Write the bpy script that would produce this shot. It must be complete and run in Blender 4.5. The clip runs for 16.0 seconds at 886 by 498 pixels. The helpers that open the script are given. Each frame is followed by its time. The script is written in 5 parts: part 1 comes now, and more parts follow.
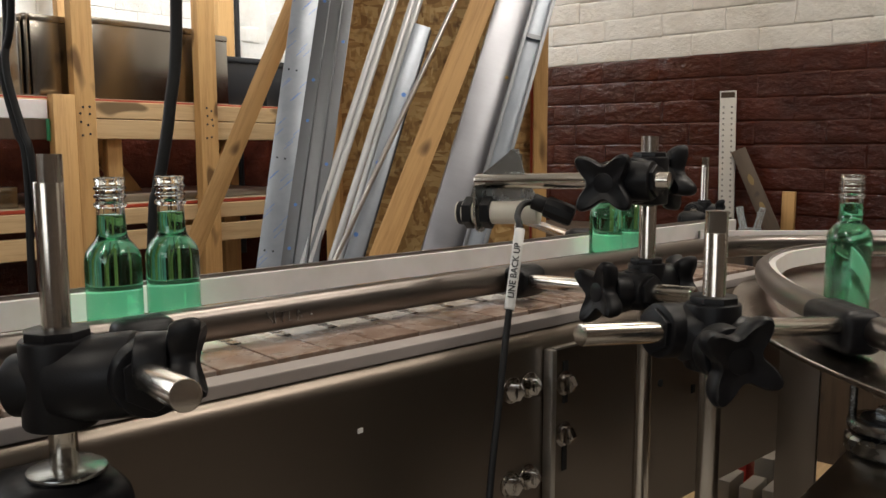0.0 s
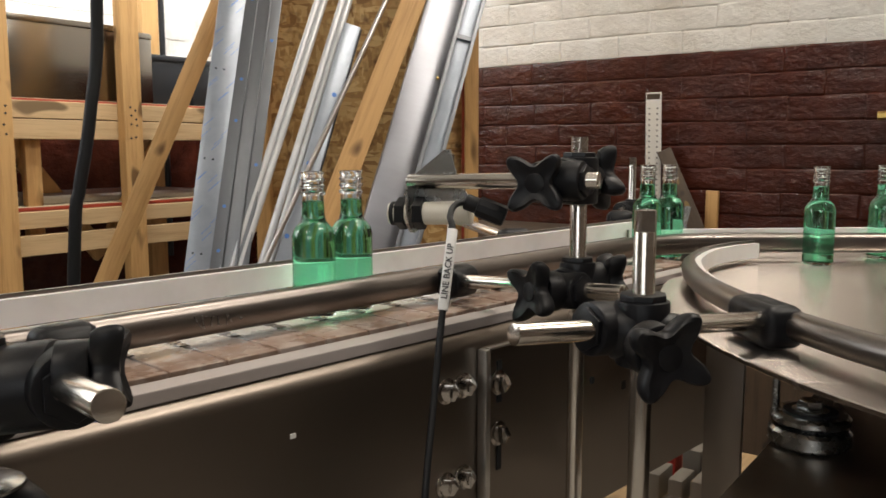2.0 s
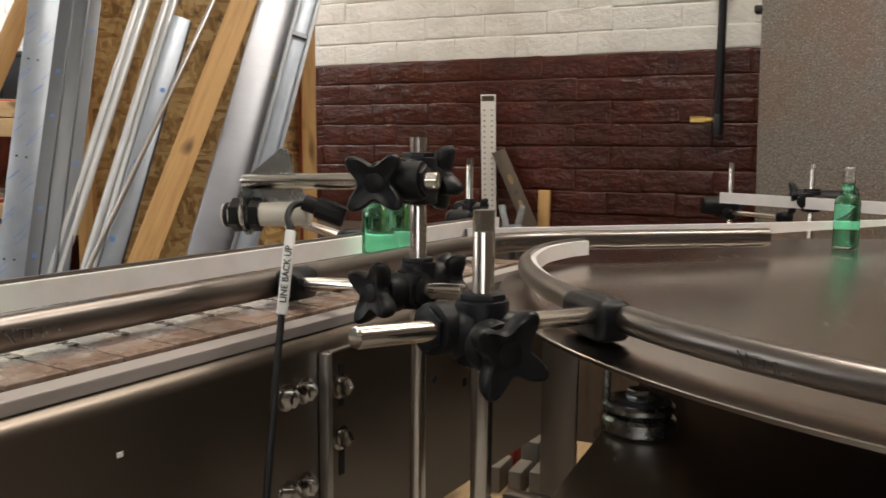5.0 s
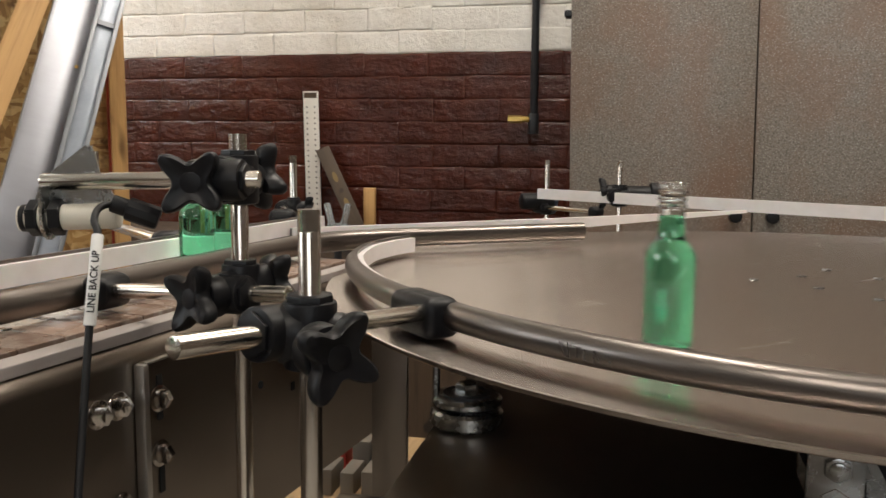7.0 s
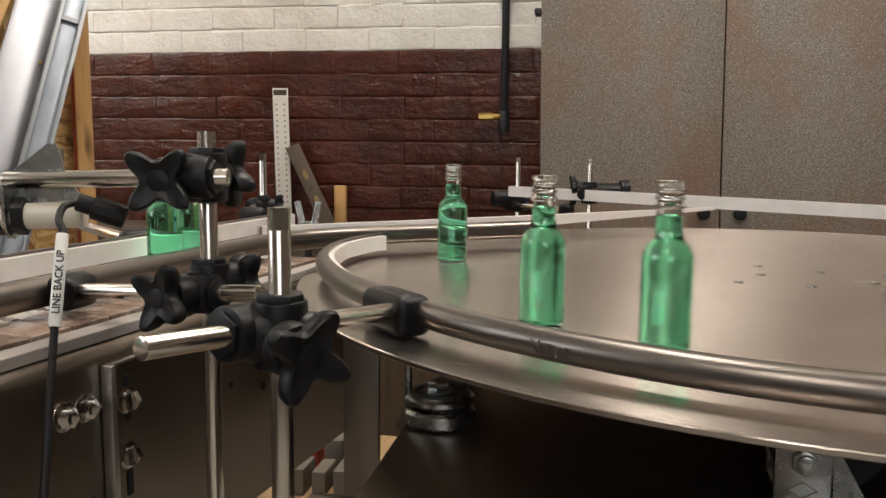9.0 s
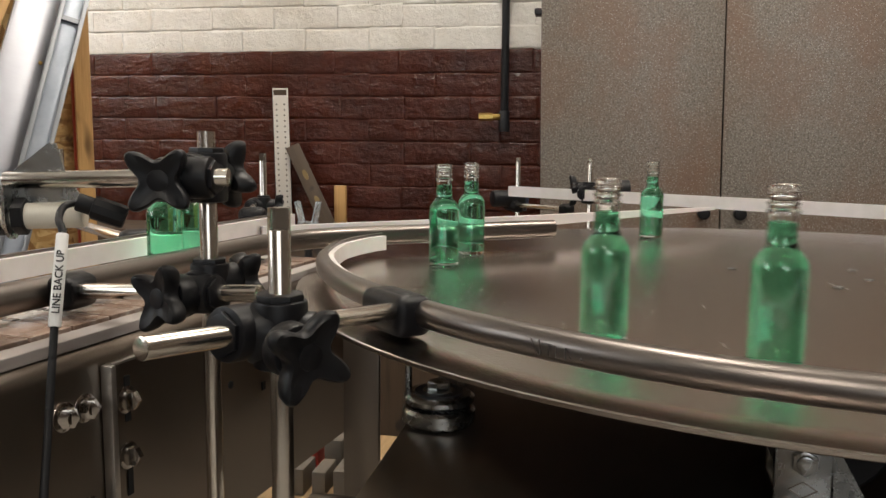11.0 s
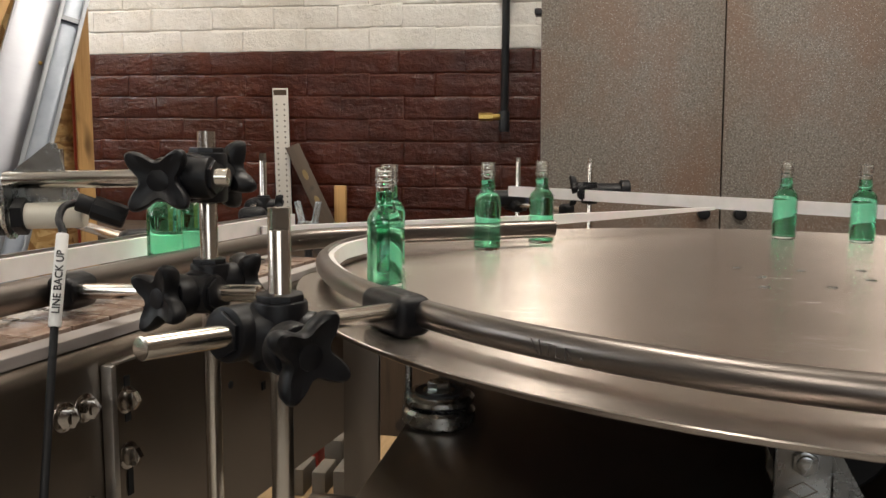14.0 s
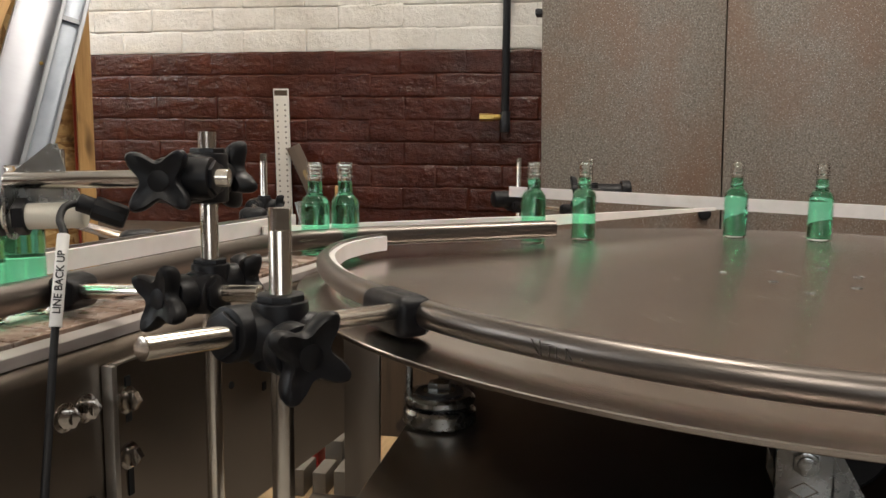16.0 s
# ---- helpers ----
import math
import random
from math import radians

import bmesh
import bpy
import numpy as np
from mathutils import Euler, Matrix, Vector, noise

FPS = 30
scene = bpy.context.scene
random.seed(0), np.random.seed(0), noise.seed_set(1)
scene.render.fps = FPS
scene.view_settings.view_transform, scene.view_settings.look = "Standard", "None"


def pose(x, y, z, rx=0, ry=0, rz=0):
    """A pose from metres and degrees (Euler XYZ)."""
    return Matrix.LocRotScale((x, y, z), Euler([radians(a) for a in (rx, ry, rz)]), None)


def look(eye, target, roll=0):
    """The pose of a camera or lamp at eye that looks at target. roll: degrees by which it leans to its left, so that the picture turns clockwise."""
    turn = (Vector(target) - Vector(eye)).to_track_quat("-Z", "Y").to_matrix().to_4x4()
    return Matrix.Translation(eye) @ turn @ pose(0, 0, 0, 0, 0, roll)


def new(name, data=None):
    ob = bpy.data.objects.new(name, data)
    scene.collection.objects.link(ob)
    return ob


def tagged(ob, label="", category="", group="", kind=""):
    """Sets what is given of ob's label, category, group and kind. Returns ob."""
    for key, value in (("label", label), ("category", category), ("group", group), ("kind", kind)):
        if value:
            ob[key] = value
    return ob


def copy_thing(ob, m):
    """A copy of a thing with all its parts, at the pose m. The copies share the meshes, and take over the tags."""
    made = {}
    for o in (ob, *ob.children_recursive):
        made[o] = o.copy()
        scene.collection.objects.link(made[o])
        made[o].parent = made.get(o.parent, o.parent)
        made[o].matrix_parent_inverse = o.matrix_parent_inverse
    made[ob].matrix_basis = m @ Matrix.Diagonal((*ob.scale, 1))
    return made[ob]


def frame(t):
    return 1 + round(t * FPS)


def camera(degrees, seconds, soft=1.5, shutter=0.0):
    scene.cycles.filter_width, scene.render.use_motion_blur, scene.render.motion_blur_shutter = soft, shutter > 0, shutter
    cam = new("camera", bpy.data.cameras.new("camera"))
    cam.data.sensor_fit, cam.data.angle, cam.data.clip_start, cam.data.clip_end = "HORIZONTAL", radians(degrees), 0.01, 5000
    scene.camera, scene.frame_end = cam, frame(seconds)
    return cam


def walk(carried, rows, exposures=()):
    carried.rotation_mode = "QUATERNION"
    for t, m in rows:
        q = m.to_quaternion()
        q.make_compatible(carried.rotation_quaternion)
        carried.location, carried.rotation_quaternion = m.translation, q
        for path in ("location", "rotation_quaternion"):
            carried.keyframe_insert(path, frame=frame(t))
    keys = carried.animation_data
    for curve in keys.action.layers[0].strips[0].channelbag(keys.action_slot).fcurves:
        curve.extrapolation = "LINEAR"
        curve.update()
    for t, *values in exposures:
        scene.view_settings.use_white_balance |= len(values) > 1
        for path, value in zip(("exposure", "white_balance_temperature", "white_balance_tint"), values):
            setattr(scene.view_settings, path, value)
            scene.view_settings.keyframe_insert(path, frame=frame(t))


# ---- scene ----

# ---------------------------------------------------------------- camera
cam = camera(56.34, 16.0, soft=1.5, shutter=0.5)
# seconds, eye x, eye y, tilt, lean, heading (the lens sits 4 cm beside the tripod's axis)
PATH = [
    (0.0, -0.0310, -0.0280, 83.02, 0.08, 40.30), (0.5, -0.0313, -0.0278, 83.02, 0.08, 39.52),
    (1.0, -0.0317, -0.0272, 83.04, 0.08, 38.58), (1.5, -0.0322, -0.0264, 83.03, 0.06, 37.33),
    (2.0, -0.0330, -0.0256, 83.04, 0.09, 35.61), (2.5, -0.0337, -0.0245, 83.01, 0.09, 33.87),
    (3.0, -0.0343, -0.0237, 82.98, 0.06, 32.56), (5.5, -0.0382, -0.0165, 83.07, -0.42, 21.16),
    (6.0, -0.0392, -0.0140, 83.07, -0.43, 17.40), (6.5, -0.0398, -0.0120, 83.01, -0.49, 14.63),
    (7.0, -0.0402, -0.0106, 82.97, -0.49, 12.50), (7.5, -0.0405, -0.0095, 82.97, -0.48, 10.95),
    (8.0, -0.0406, -0.0091, 82.88, -0.50, 10.48), (8.5, -0.0406, -0.0091, 82.83, -0.50, 10.49),
    (9.0, -0.0406, -0.0091, 82.82, -0.49, 10.50), (12.5, -0.0406, -0.0091, 82.82, -0.49, 10.50),
    (15.5, -0.0406, -0.0091, 82.83, -0.49, 10.51), (16.0, -0.0406, -0.0091, 82.85, -0.50, 10.55)]
walk(cam, [(t, pose(x, y, 1.04, rx, ry, rz)) for t, x, y, rx, ry, rz in PATH],
     exposures=[(0, -0.50), (0.8, -0.46), (1.6, -0.17), (3, -0.16), (5.5, -0.20), (6.2, -0.08), (7.2, 0.0), (16, 0.0)])

# ---------------------------------------------------------------- world and lamps
world = bpy.data.worlds.new("world")
scene.world = world
world.use_nodes = True
sky = world.node_tree.nodes.new("ShaderNodeTexSky")
sky.sky_type, sky.sun_disc = 'NISHITA', False
sky.sun_elevation, sky.sun_rotation = radians(40), radians(250)
world.node_tree.links.new(sky.outputs[0], world.node_tree.nodes["Background"].inputs[0])
world.node_tree.nodes["Background"].inputs[1].default_value = 0.1


def lamp(name, m, sx, sy, watts, colour):
    data = bpy.data.lights.new(name, 'AREA')
    data.shape, data.size, data.size_y, data.energy, data.color = 'RECTANGLE', sx, sy, watts, colour
    ob = new(name, data)
    ob.matrix_world = m
    return ob


WARM, COOL = (1.0, 0.912, 0.80), (0.93, 0.97, 1.0)
FLUORESCENTS = [(-0.30, 1.45, 30), (1.1, 1.35, 37), (-0.6, -1.6, 32)]
for lx, ly, watts in FLUORESCENTS:
    lamp("tube_light", pose(lx, ly, 3.14), 0.16, 1.25, watts, WARM)
# Added out of view to wash the west wall corner with cool light.
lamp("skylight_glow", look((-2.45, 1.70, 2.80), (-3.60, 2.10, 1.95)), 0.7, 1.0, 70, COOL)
lamp("window_light", look((-3.52, -0.6, 1.9), (0, 0.6, 0.9)), 1.5, 1.3, 27, COOL)
lamp("window_light", look((1.0, -3.4, 2.0), (0.2, 1.0, 0.9)), 2.2, 1.3, 20, COOL)


# ---------------------------------------------------------------- materials
def material(name, colour, rough=0.5, metal=0.0, **extra):
    m = bpy.data.materials.new(name)
    m.use_nodes = True
    b = m.node_tree.nodes["Principled BSDF"]
    b.inputs["Base Color"].default_value = (*colour, 1)
    b.inputs["Roughness"].default_value, b.inputs["Metallic"].default_value = rough, metal
    for key, value in extra.items():
        b.inputs[key.replace("_", " ")].default_value = value
    return m


def coords(m, scale=(1, 1, 1), rot=(0, 0, 0), space="Object"):
    n, l = m.node_tree.nodes, m.node_tree.links
    tc, mp = n.new("ShaderNodeNewGeometry" if space == "Position" else "ShaderNodeTexCoord"), n.new("ShaderNodeMapping")
    mp.inputs["Scale"].default_value = scale
    mp.inputs["Rotation"].default_value = [radians(a) for a in rot]
    l.new(tc.outputs[space], mp.inputs[0])
    return mp.outputs[0]


def noise_of(m, vec, scale, detail=4, rough=0.6, kind="noise"):
    n, l = m.node_tree.nodes, m.node_tree.links
    if kind == "voronoi":
        t = n.new("ShaderNodeTexVoronoi")
    else:
        t = n.new("ShaderNodeTexNoise")
        t.inputs["Detail"].default_value, t.inputs["Roughness"].default_value = detail, rough
    t.inputs["Scale"].default_value = scale
    l.new(vec, t.inputs["Vector"])
    return t.outputs["Distance"] if kind == "voronoi" else t.outputs["Fac"]


def ramp(m, fac, stops):
    r = m.node_tree.nodes.new("ShaderNodeValToRGB")
    e = r.color_ramp.elements
    while len(e) < len(stops):
        e.new(0.5)
    for el, (p, c) in zip(e, stops):
        el.position, el.color = p, (*c, 1) if len(c) == 3 else c
    m.node_tree.links.new(fac, r.inputs[0])
    return r.outputs[0]


def mixed(m, a, b, fac, kind="MIX"):
    x = m.node_tree.nodes.new("ShaderNodeMix")
    x.data_type, x.blend_type = 'RGBA', kind
    for sock, v in ((x.inputs[6], a), (x.inputs[7], b)):
        if hasattr(v, "is_linked"):
            m.node_tree.links.new(v, sock)
        else:
            sock.default_value = (*v, 1)
    if hasattr(fac, "is_linked"):
        m.node_tree.links.new(fac, x.inputs[0])
    else:
        x.inputs[0].default_value = fac
    return x.outputs[2]


def put(m, out, socket):
    m.node_tree.links.new(out, m.node_tree.nodes["Principled BSDF"].inputs[socket])


def bump(m, out, strength, distance, prev=None):
    b = m.node_tree.nodes.new("ShaderNodeBump")
    b.inputs["Strength"].default_value, b.inputs["Distance"].default_value = strength, distance
    m.node_tree.links.new(out, b.inputs["Height"])
    if prev:
        m.node_tree.links.new(prev, b.inputs["Normal"])
    put(m, b.outputs[0], "Normal")
    return b.outputs[0]


def steel(name, colour, r0, r1, stretch, grain=0.15, space="Object", wear=0.82):
    """Brushed steel: fine lines along one axis, cloudy wear in the gloss."""
    m = material(name, colour, r0, 1.0)
    v = coords(m, stretch, space=space)
    lines = noise_of(m, v, 1.0, 5, 0.7)
    cloud = noise_of(m, coords(m, (9, 9, 9), space=space), 1.0, 5, 0.65)
    both = mixed(m, lines, cloud, 0.4)
    put(m, ramp(m, both, [(0.3, (r0, r0, r0)), (0.7, (r1, r1, r1))]), "Roughness")
    dark = tuple(c * wear for c in colour)
    put(m, ramp(m, both, [(0.25, dark), (0.75, colour)]), "Base Color")
    bump(m, lines, grain, 0.0004)
    return m


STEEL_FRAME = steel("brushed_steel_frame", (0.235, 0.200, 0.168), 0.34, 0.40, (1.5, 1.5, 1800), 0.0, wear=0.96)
STEEL_DISC = steel("brushed_steel_disc", (0.60, 0.535, 0.485), 0.20, 0.29, (300, 5, 5), 0.04)
# straight brushing across the sheet: light spreads across the lines and turns with the disc
_nt = STEEL_DISC.node_tree
_tv = _nt.nodes.new("ShaderNodeVectorTransform")
_tv.vector_type, _tv.convert_from, _tv.convert_to = 'VECTOR', 'OBJECT', 'WORLD'
_tv.inputs[0].default_value = (1, 0, 0)
_nt.links.new(_tv.outputs[0], _nt.nodes["Principled BSDF"].inputs["Tangent"])
_nt.nodes["Principled BSDF"].inputs["Anisotropic"].default_value = 0.95
STEEL_ROD = steel("ground_steel_rod", (0.76, 0.71, 0.64), 0.15, 0.25, (60, 60, 700), 0.08)
STEEL_RAIL = steel("steel_rail", (0.225, 0.200, 0.182), 0.25, 0.40, (14, 14, 260), 0.04)
STEEL_SHEET = steel("steel_sheet", (0.62, 0.60, 0.57), 0.25, 0.42, (8, 8, 300), 0.1)
STEEL_BOX = steel("stainless_box", (0.36, 0.335, 0.30), 0.18, 0.28, (6, 6, 200), 0.02)
ZINC = steel("zinc_plate", (0.46, 0.47, 0.46), 0.16, 0.34, (80, 80, 80), 0.1)
GALV = steel("galvanised_steel", (0.24, 0.25, 0.27), 0.35, 0.5, (20, 20, 20), 0.1)
BRIGHT_ALU = steel("bright_aluminium", (0.42, 0.43, 0.47), 0.34, 0.46, (6, 6, 30), 0.0)
BOLT = steel("bright_bolt", (0.50, 0.46, 0.42), 0.10, 0.22, (60, 60, 60), 0.05)
SATIN_TUBE = steel("satin_white_tube", (0.74, 0.75, 0.76), 0.32, 0.46, (10, 10, 40), 0.04)
SATIN_TUBE.node_tree.nodes["Principled BSDF"].inputs["Metallic"].default_value = 0.45
BRASS = material("brass", (0.66, 0.45, 0.14), 0.3, 1.0)

BLACK = material("black_plastic", (0.006, 0.006, 0.0075), 0.42, Specular_IOR_Level=0.28)
bump(BLACK, noise_of(BLACK, coords(BLACK), 900, 2), 0.25, 0.0003)
put(BLACK, ramp(BLACK, noise_of(BLACK, coords(BLACK), 60, 4), [(0.3, (0.34,) * 3), (0.75, (0.55,) * 3)]), "Roughness")
BLUE_BLACK = material("blue_black_plastic", (0.015, 0.022, 0.045), 0.4)
BLACK_METAL = material("black_sheet", (0.02, 0.021, 0.024), 0.5)
RUBBER = material("black_rubber", (0.008, 0.008, 0.009), 0.5, Specular_IOR_Level=0.28)
# Black pieces laid on the surface stand for the shade inside holes.
DARK_HOLE = material("dark_hole", (0.004, 0.004, 0.004), 0.8)
PIPE_BLACK = material("black_iron_pipe", (0.014, 0.015, 0.018), 0.45)

WHITE_PLASTIC = material("white_polyethylene", (0.86, 0.80, 0.765), 0.42, Subsurface_Weight=0.08)
put(WHITE_PLASTIC, ramp(WHITE_PLASTIC, noise_of(WHITE_PLASTIC, coords(WHITE_PLASTIC, (1, 1, 1)), 22, 5),
    [(0.25, (0.76, 0.70, 0.68)), (0.6, (0.87, 0.81, 0.80))]), "Base Color")
GREY_STRIP = material("grey_wear_strip", (0.42, 0.375, 0.355), 0.5)
CREAM = material("cream_sensor_plastic", (0.72, 0.68, 0.58), 0.4)
LABEL_WHITE = material("white_label_sleeve", (0.82, 0.81, 0.79), 0.45)
INK = material("black_ink", (0.01, 0.01, 0.01), 0.6)

BELT = material("tan_acetal_belt", (0.30, 0.20, 0.15), 0.30)
_v = coords(BELT, (1, 1, 1))
_info = BELT.node_tree.nodes.new("ShaderNodeObjectInfo")
_c = mixed(BELT, (0.36, 0.25, 0.19), (0.27, 0.18, 0.135), _info.outputs["Random"])
_off = BELT.node_tree.nodes.new("ShaderNodeVectorMath")
_off.operation, _off.inputs[2].default_value = 'MULTIPLY_ADD', (0, 0, 0)
BELT.node_tree.links.new(_info.outputs["Random"], _off.inputs[0])
_off.inputs[1].default_value = (3.0, 7.0, 5.0)
BELT.node_tree.links.new(_v, _off.inputs[2])
_vr = _off.outputs[0]
_worn = ramp(BELT, noise_of(BELT, _vr, 45, 6, 0.7), [(0.45, (0, 0, 0)), (0.62, (1, 1, 1))])
_sx = BELT.node_tree.nodes.new("ShaderNodeSeparateXYZ")
BELT.node_tree.links.new(_v, _sx.inputs[0])
_ab = BELT.node_tree.nodes.new("ShaderNodeMath")
_ab.operation = 'ABSOLUTE'
BELT.node_tree.links.new(_sx.outputs[0], _ab.inputs[0])
_edge = BELT.node_tree.nodes.new("ShaderNodeMath")
_edge.operation, _edge.inputs[1].default_value = 'MULTIPLY_ADD', 9.0
BELT.node_tree.links.new(_ab.outputs[0], _edge.inputs[0])
BELT.node_tree.links.new(noise_of(BELT, _vr, 60, 5, 0.65), _edge.inputs[2])
_track = ramp(BELT, _edge.outputs[0], [(0.70, (0.9,) * 3), (0.80, (0, 0, 0))])
_c = mixed(BELT, _c, (0.47, 0.39, 0.34), _worn)
put(BELT, mixed(BELT, _c, (0.46, 0.44, 0.41), _track), "Base Color")
put(BELT, ramp(BELT, noise_of(BELT, _vr, 30, 5), [(0.35, (0.16,) * 3), (0.7, (0.45,) * 3)]), "Roughness")
HINGE = material("grey_hinge", (0.22, 0.20, 0.18), 0.25, 0.6)

GLASS = material("clear_glass", (0.985, 1.0, 0.99), 0.0, 0.0, Transmission_Weight=1.0, IOR=1.5)
LIQUID = material("green_liquid", (0.25, 0.89, 0.555), 0.0, 0.0, Transmission_Weight=1.0, IOR=1.36)
CLEAR = material("clear_plastic", (0.9, 0.95, 0.97), 0.05, 0.0, Transmission_Weight=0.8, IOR=1.45)


def wood(name, light, dark, axis_scale):
    m = material(name, light, 0.6)
    v = coords(m, axis_scale)
    w = noise_of(m, v, 1.0, 5, 0.65)
    fine = noise_of(m, coords(m, tuple(a * 5 for a in axis_scale)), 1.0, 3)
    g = mixed(m, w, fine, 0.35)
    c = ramp(m, g, [(0.3, dark), (0.52, light), (0.8, tuple(min(1, x * 1.12) for x in light))])
    knots = noise_of(m, coords(m, tuple(0.35 * a if a > 20 else a * 2.4 for a in axis_scale)), 1.0, 1)
    k = ramp(m, knots, [(0.655, (0, 0, 0)), (0.72, (1, 1, 1))])
    put(m, mixed(m, c, tuple(x * 0.45 for x in dark), k), "Base Color")
    bump(m, g, 0.2, 0.001)
    return m


PINE = wood("pine", (0.58, 0.340, 0.130), (0.38, 0.195, 0.065), (40, 40, 2.2))
PINE_Y = wood("pine_lengthwise", (0.58, 0.40, 0.21), (0.44, 0.28, 0.13), (40, 2.2, 40))
OLD_WOOD = wood("old_wood", (0.070, 0.044, 0.025), (0.04, 0.024, 0.013), (50, 50, 4))
PLY = wood("plywood_shelf", (0.50, 0.38, 0.24), (0.40, 0.29, 0.17), (12, 3, 12))
RED_EDGE = material("red_shelf_edging", (0.35, 0.045, 0.02), 0.5)

OSB = material("strand_board", (0.45, 0.28, 0.12), 0.65)
_v = coords(OSB, (14, 32, 14), (20, 30, 40))
_n1 = noise_of(OSB, _v, 1.0, 2)
_n2 = noise_of(OSB, coords(OSB, (32, 11, 26), (60, -20, 10)), 1.0, 2)
_vo = OSB.node_tree.nodes.new("ShaderNodeTexVoronoi")
_vo.inputs["Scale"].default_value = 1.0
_vb = OSB.node_tree.nodes.new("ShaderNodeTexVoronoi")
_vb.inputs["Scale"].default_value = 1.0
OSB.node_tree.links.new(coords(OSB, (75, 40, 24), (10, -38, 0)), _vb.inputs["Vector"])
OSB.node_tree.links.new(coords(OSB, (22, 40, 78), (0, 30, 0)), _vo.inputs["Vector"])
_pick = ramp(OSB, noise_of(OSB, coords(OSB, (16, 16, 16)), 1.0, 3), [(0.47, (0, 0, 0)), (0.53, (1, 1, 1))])
_flake = ramp(OSB, mixed(OSB, _vo.outputs["Color"], _vb.outputs["Color"], _pick), [(0.1, (0.27, 0.14, 0.045)), (0.45, (0.47, 0.28, 0.10)), (0.9, (0.66, 0.47, 0.22))])
_c = mixed(OSB, _flake, (0.17, 0.085, 0.03), ramp(OSB, mixed(OSB, _n1, _n2, 0.5), [(0.54, (0, 0, 0)), (0.66, (1, 1, 1))]))
put(OSB, _c, "Base Color")
bump(OSB, _vo.outputs["Distance"], 0.4, 0.002)

FILM = material("protective_film", (0.50, 0.56, 0.63), 0.32, 0.35)
_v = coords(FILM, (1, 1, 1))
put(FILM, ramp(FILM, noise_of(FILM, _v, 14, 4), [(0.3, (0.30, 0.34, 0.40)), (0.7, (0.40, 0.44, 0.50))]), "Base Color")
FILM_BLUE = material("blue_film_print", (0.10, 0.24, 0.62), 0.4)

BROWN_PAINT = material("brown_gloss_paint", (0.06, 0.016, 0.01), 0.22, Specular_IOR_Level=0.42)
_p = coords(BROWN_PAINT, space="Position")
_ln = noise_of(BROWN_PAINT, _p, 10, 6, 0.6)
_fn = noise_of(BROWN_PAINT, _p, 42, 8, 0.66)
put(BROWN_PAINT, ramp(BROWN_PAINT, _ln, [(0.3, (0.040, 0.0100, 0.0058)), (0.7, (0.086, 0.0200, 0.0110))]), "Base Color")
put(BROWN_PAINT, ramp(BROWN_PAINT, _fn, [(0.3, (0.08,) * 3), (0.75, (0.19,) * 3)]), "Roughness")
_rib = noise_of(BROWN_PAINT, coords(BROWN_PAINT, (13, 13, 34), space="Position"), 1.0, 6, 0.6)
bump(BROWN_PAINT, _fn, 0.35, 0.005, bump(BROWN_PAINT, _rib, 0.65, 0.011, bump(BROWN_PAINT, _ln, 0.85, 0.020)))
WHITE_PAINT = material("white_masonry_paint", (0.78, 0.75, 0.69), 0.5)
_p = coords(WHITE_PAINT, space="Position")
_ln = noise_of(WHITE_PAINT, _p, 9, 6, 0.65)
_fn = noise_of(WHITE_PAINT, _p, 60, 6, 0.7)
put(WHITE_PAINT, ramp(WHITE_PAINT, _ln, [(0.25, (0.70, 0.665, 0.60)), (0.6, (0.84, 0.815, 0.765))]), "Base Color")
bump(WHITE_PAINT, _fn, 0.6, 0.005, bump(WHITE_PAINT, _ln, 0.8, 0.018))

SPECKLE = material("speckled_grey_board", (0.20, 0.17, 0.145), 0.38)
_sp = noise_of(SPECKLE, coords(SPECKLE, (1, 1, 1)), 210, 4, 0.75)
_cl = noise_of(SPECKLE, coords(SPECKLE, (2, 2, 1.4)), 1.9, 5, 0.6)
_c = ramp(SPECKLE, _sp, [(0.34, (0.085, 0.070, 0.058)), (0.50, (0.185, 0.162, 0.136)), (0.66, (0.29, 0.262, 0.228))])
_c = mixed(SPECKLE, _c, (0.19, 0.105, 0.066), ramp(SPECKLE, _cl, [(0.44, (0, 0, 0)), (0.66, (0.75,) * 3)]))
_vo = SPECKLE.node_tree.nodes.new("ShaderNodeTexVoronoi")
_vo.inputs["Scale"].default_value = 210
SPECKLE.node_tree.links.new(coords(SPECKLE, (1, 1, 1)), _vo.inputs["Vector"])
_dot = ramp(SPECKLE, _vo.outputs["Distance"], [(0.18, (0.6,) * 3), (0.34, (0, 0, 0))])
put(SPECKLE, mixed(SPECKLE, _c, ramp(SPECKLE, _vo.outputs["Color"], [(0.25, (0.07, 0.055, 0.045)), (0.45, (0.18, 0.15, 0.12)), (0.60, (0.34, 0.25, 0.15)), (0.80, (0.52, 0.50, 0.46))]), _dot), "Base Color")
bump(SPECKLE, _sp, 0.08, 0.0005)

# Pale tone chosen so the floor brightens reflections in the rods.
CONCRETE = material("worn_concrete", (0.34, 0.32, 0.28), 0.75)
_p = coords(CONCRETE)
put(CONCRETE, ramp(CONCRETE, noise_of(CONCRETE, _p, 3, 8, 0.7), [(0.3, (0.27, 0.25, 0.22)), (0.7, (0.42, 0.39, 0.35))]), "Base Color")
bump(CONCRETE, noise_of(CONCRETE, _p, 60, 5), 0.3, 0.003)
CEILING_PAINT = material("ceiling_paint", (0.62, 0.60, 0.56), 0.8)
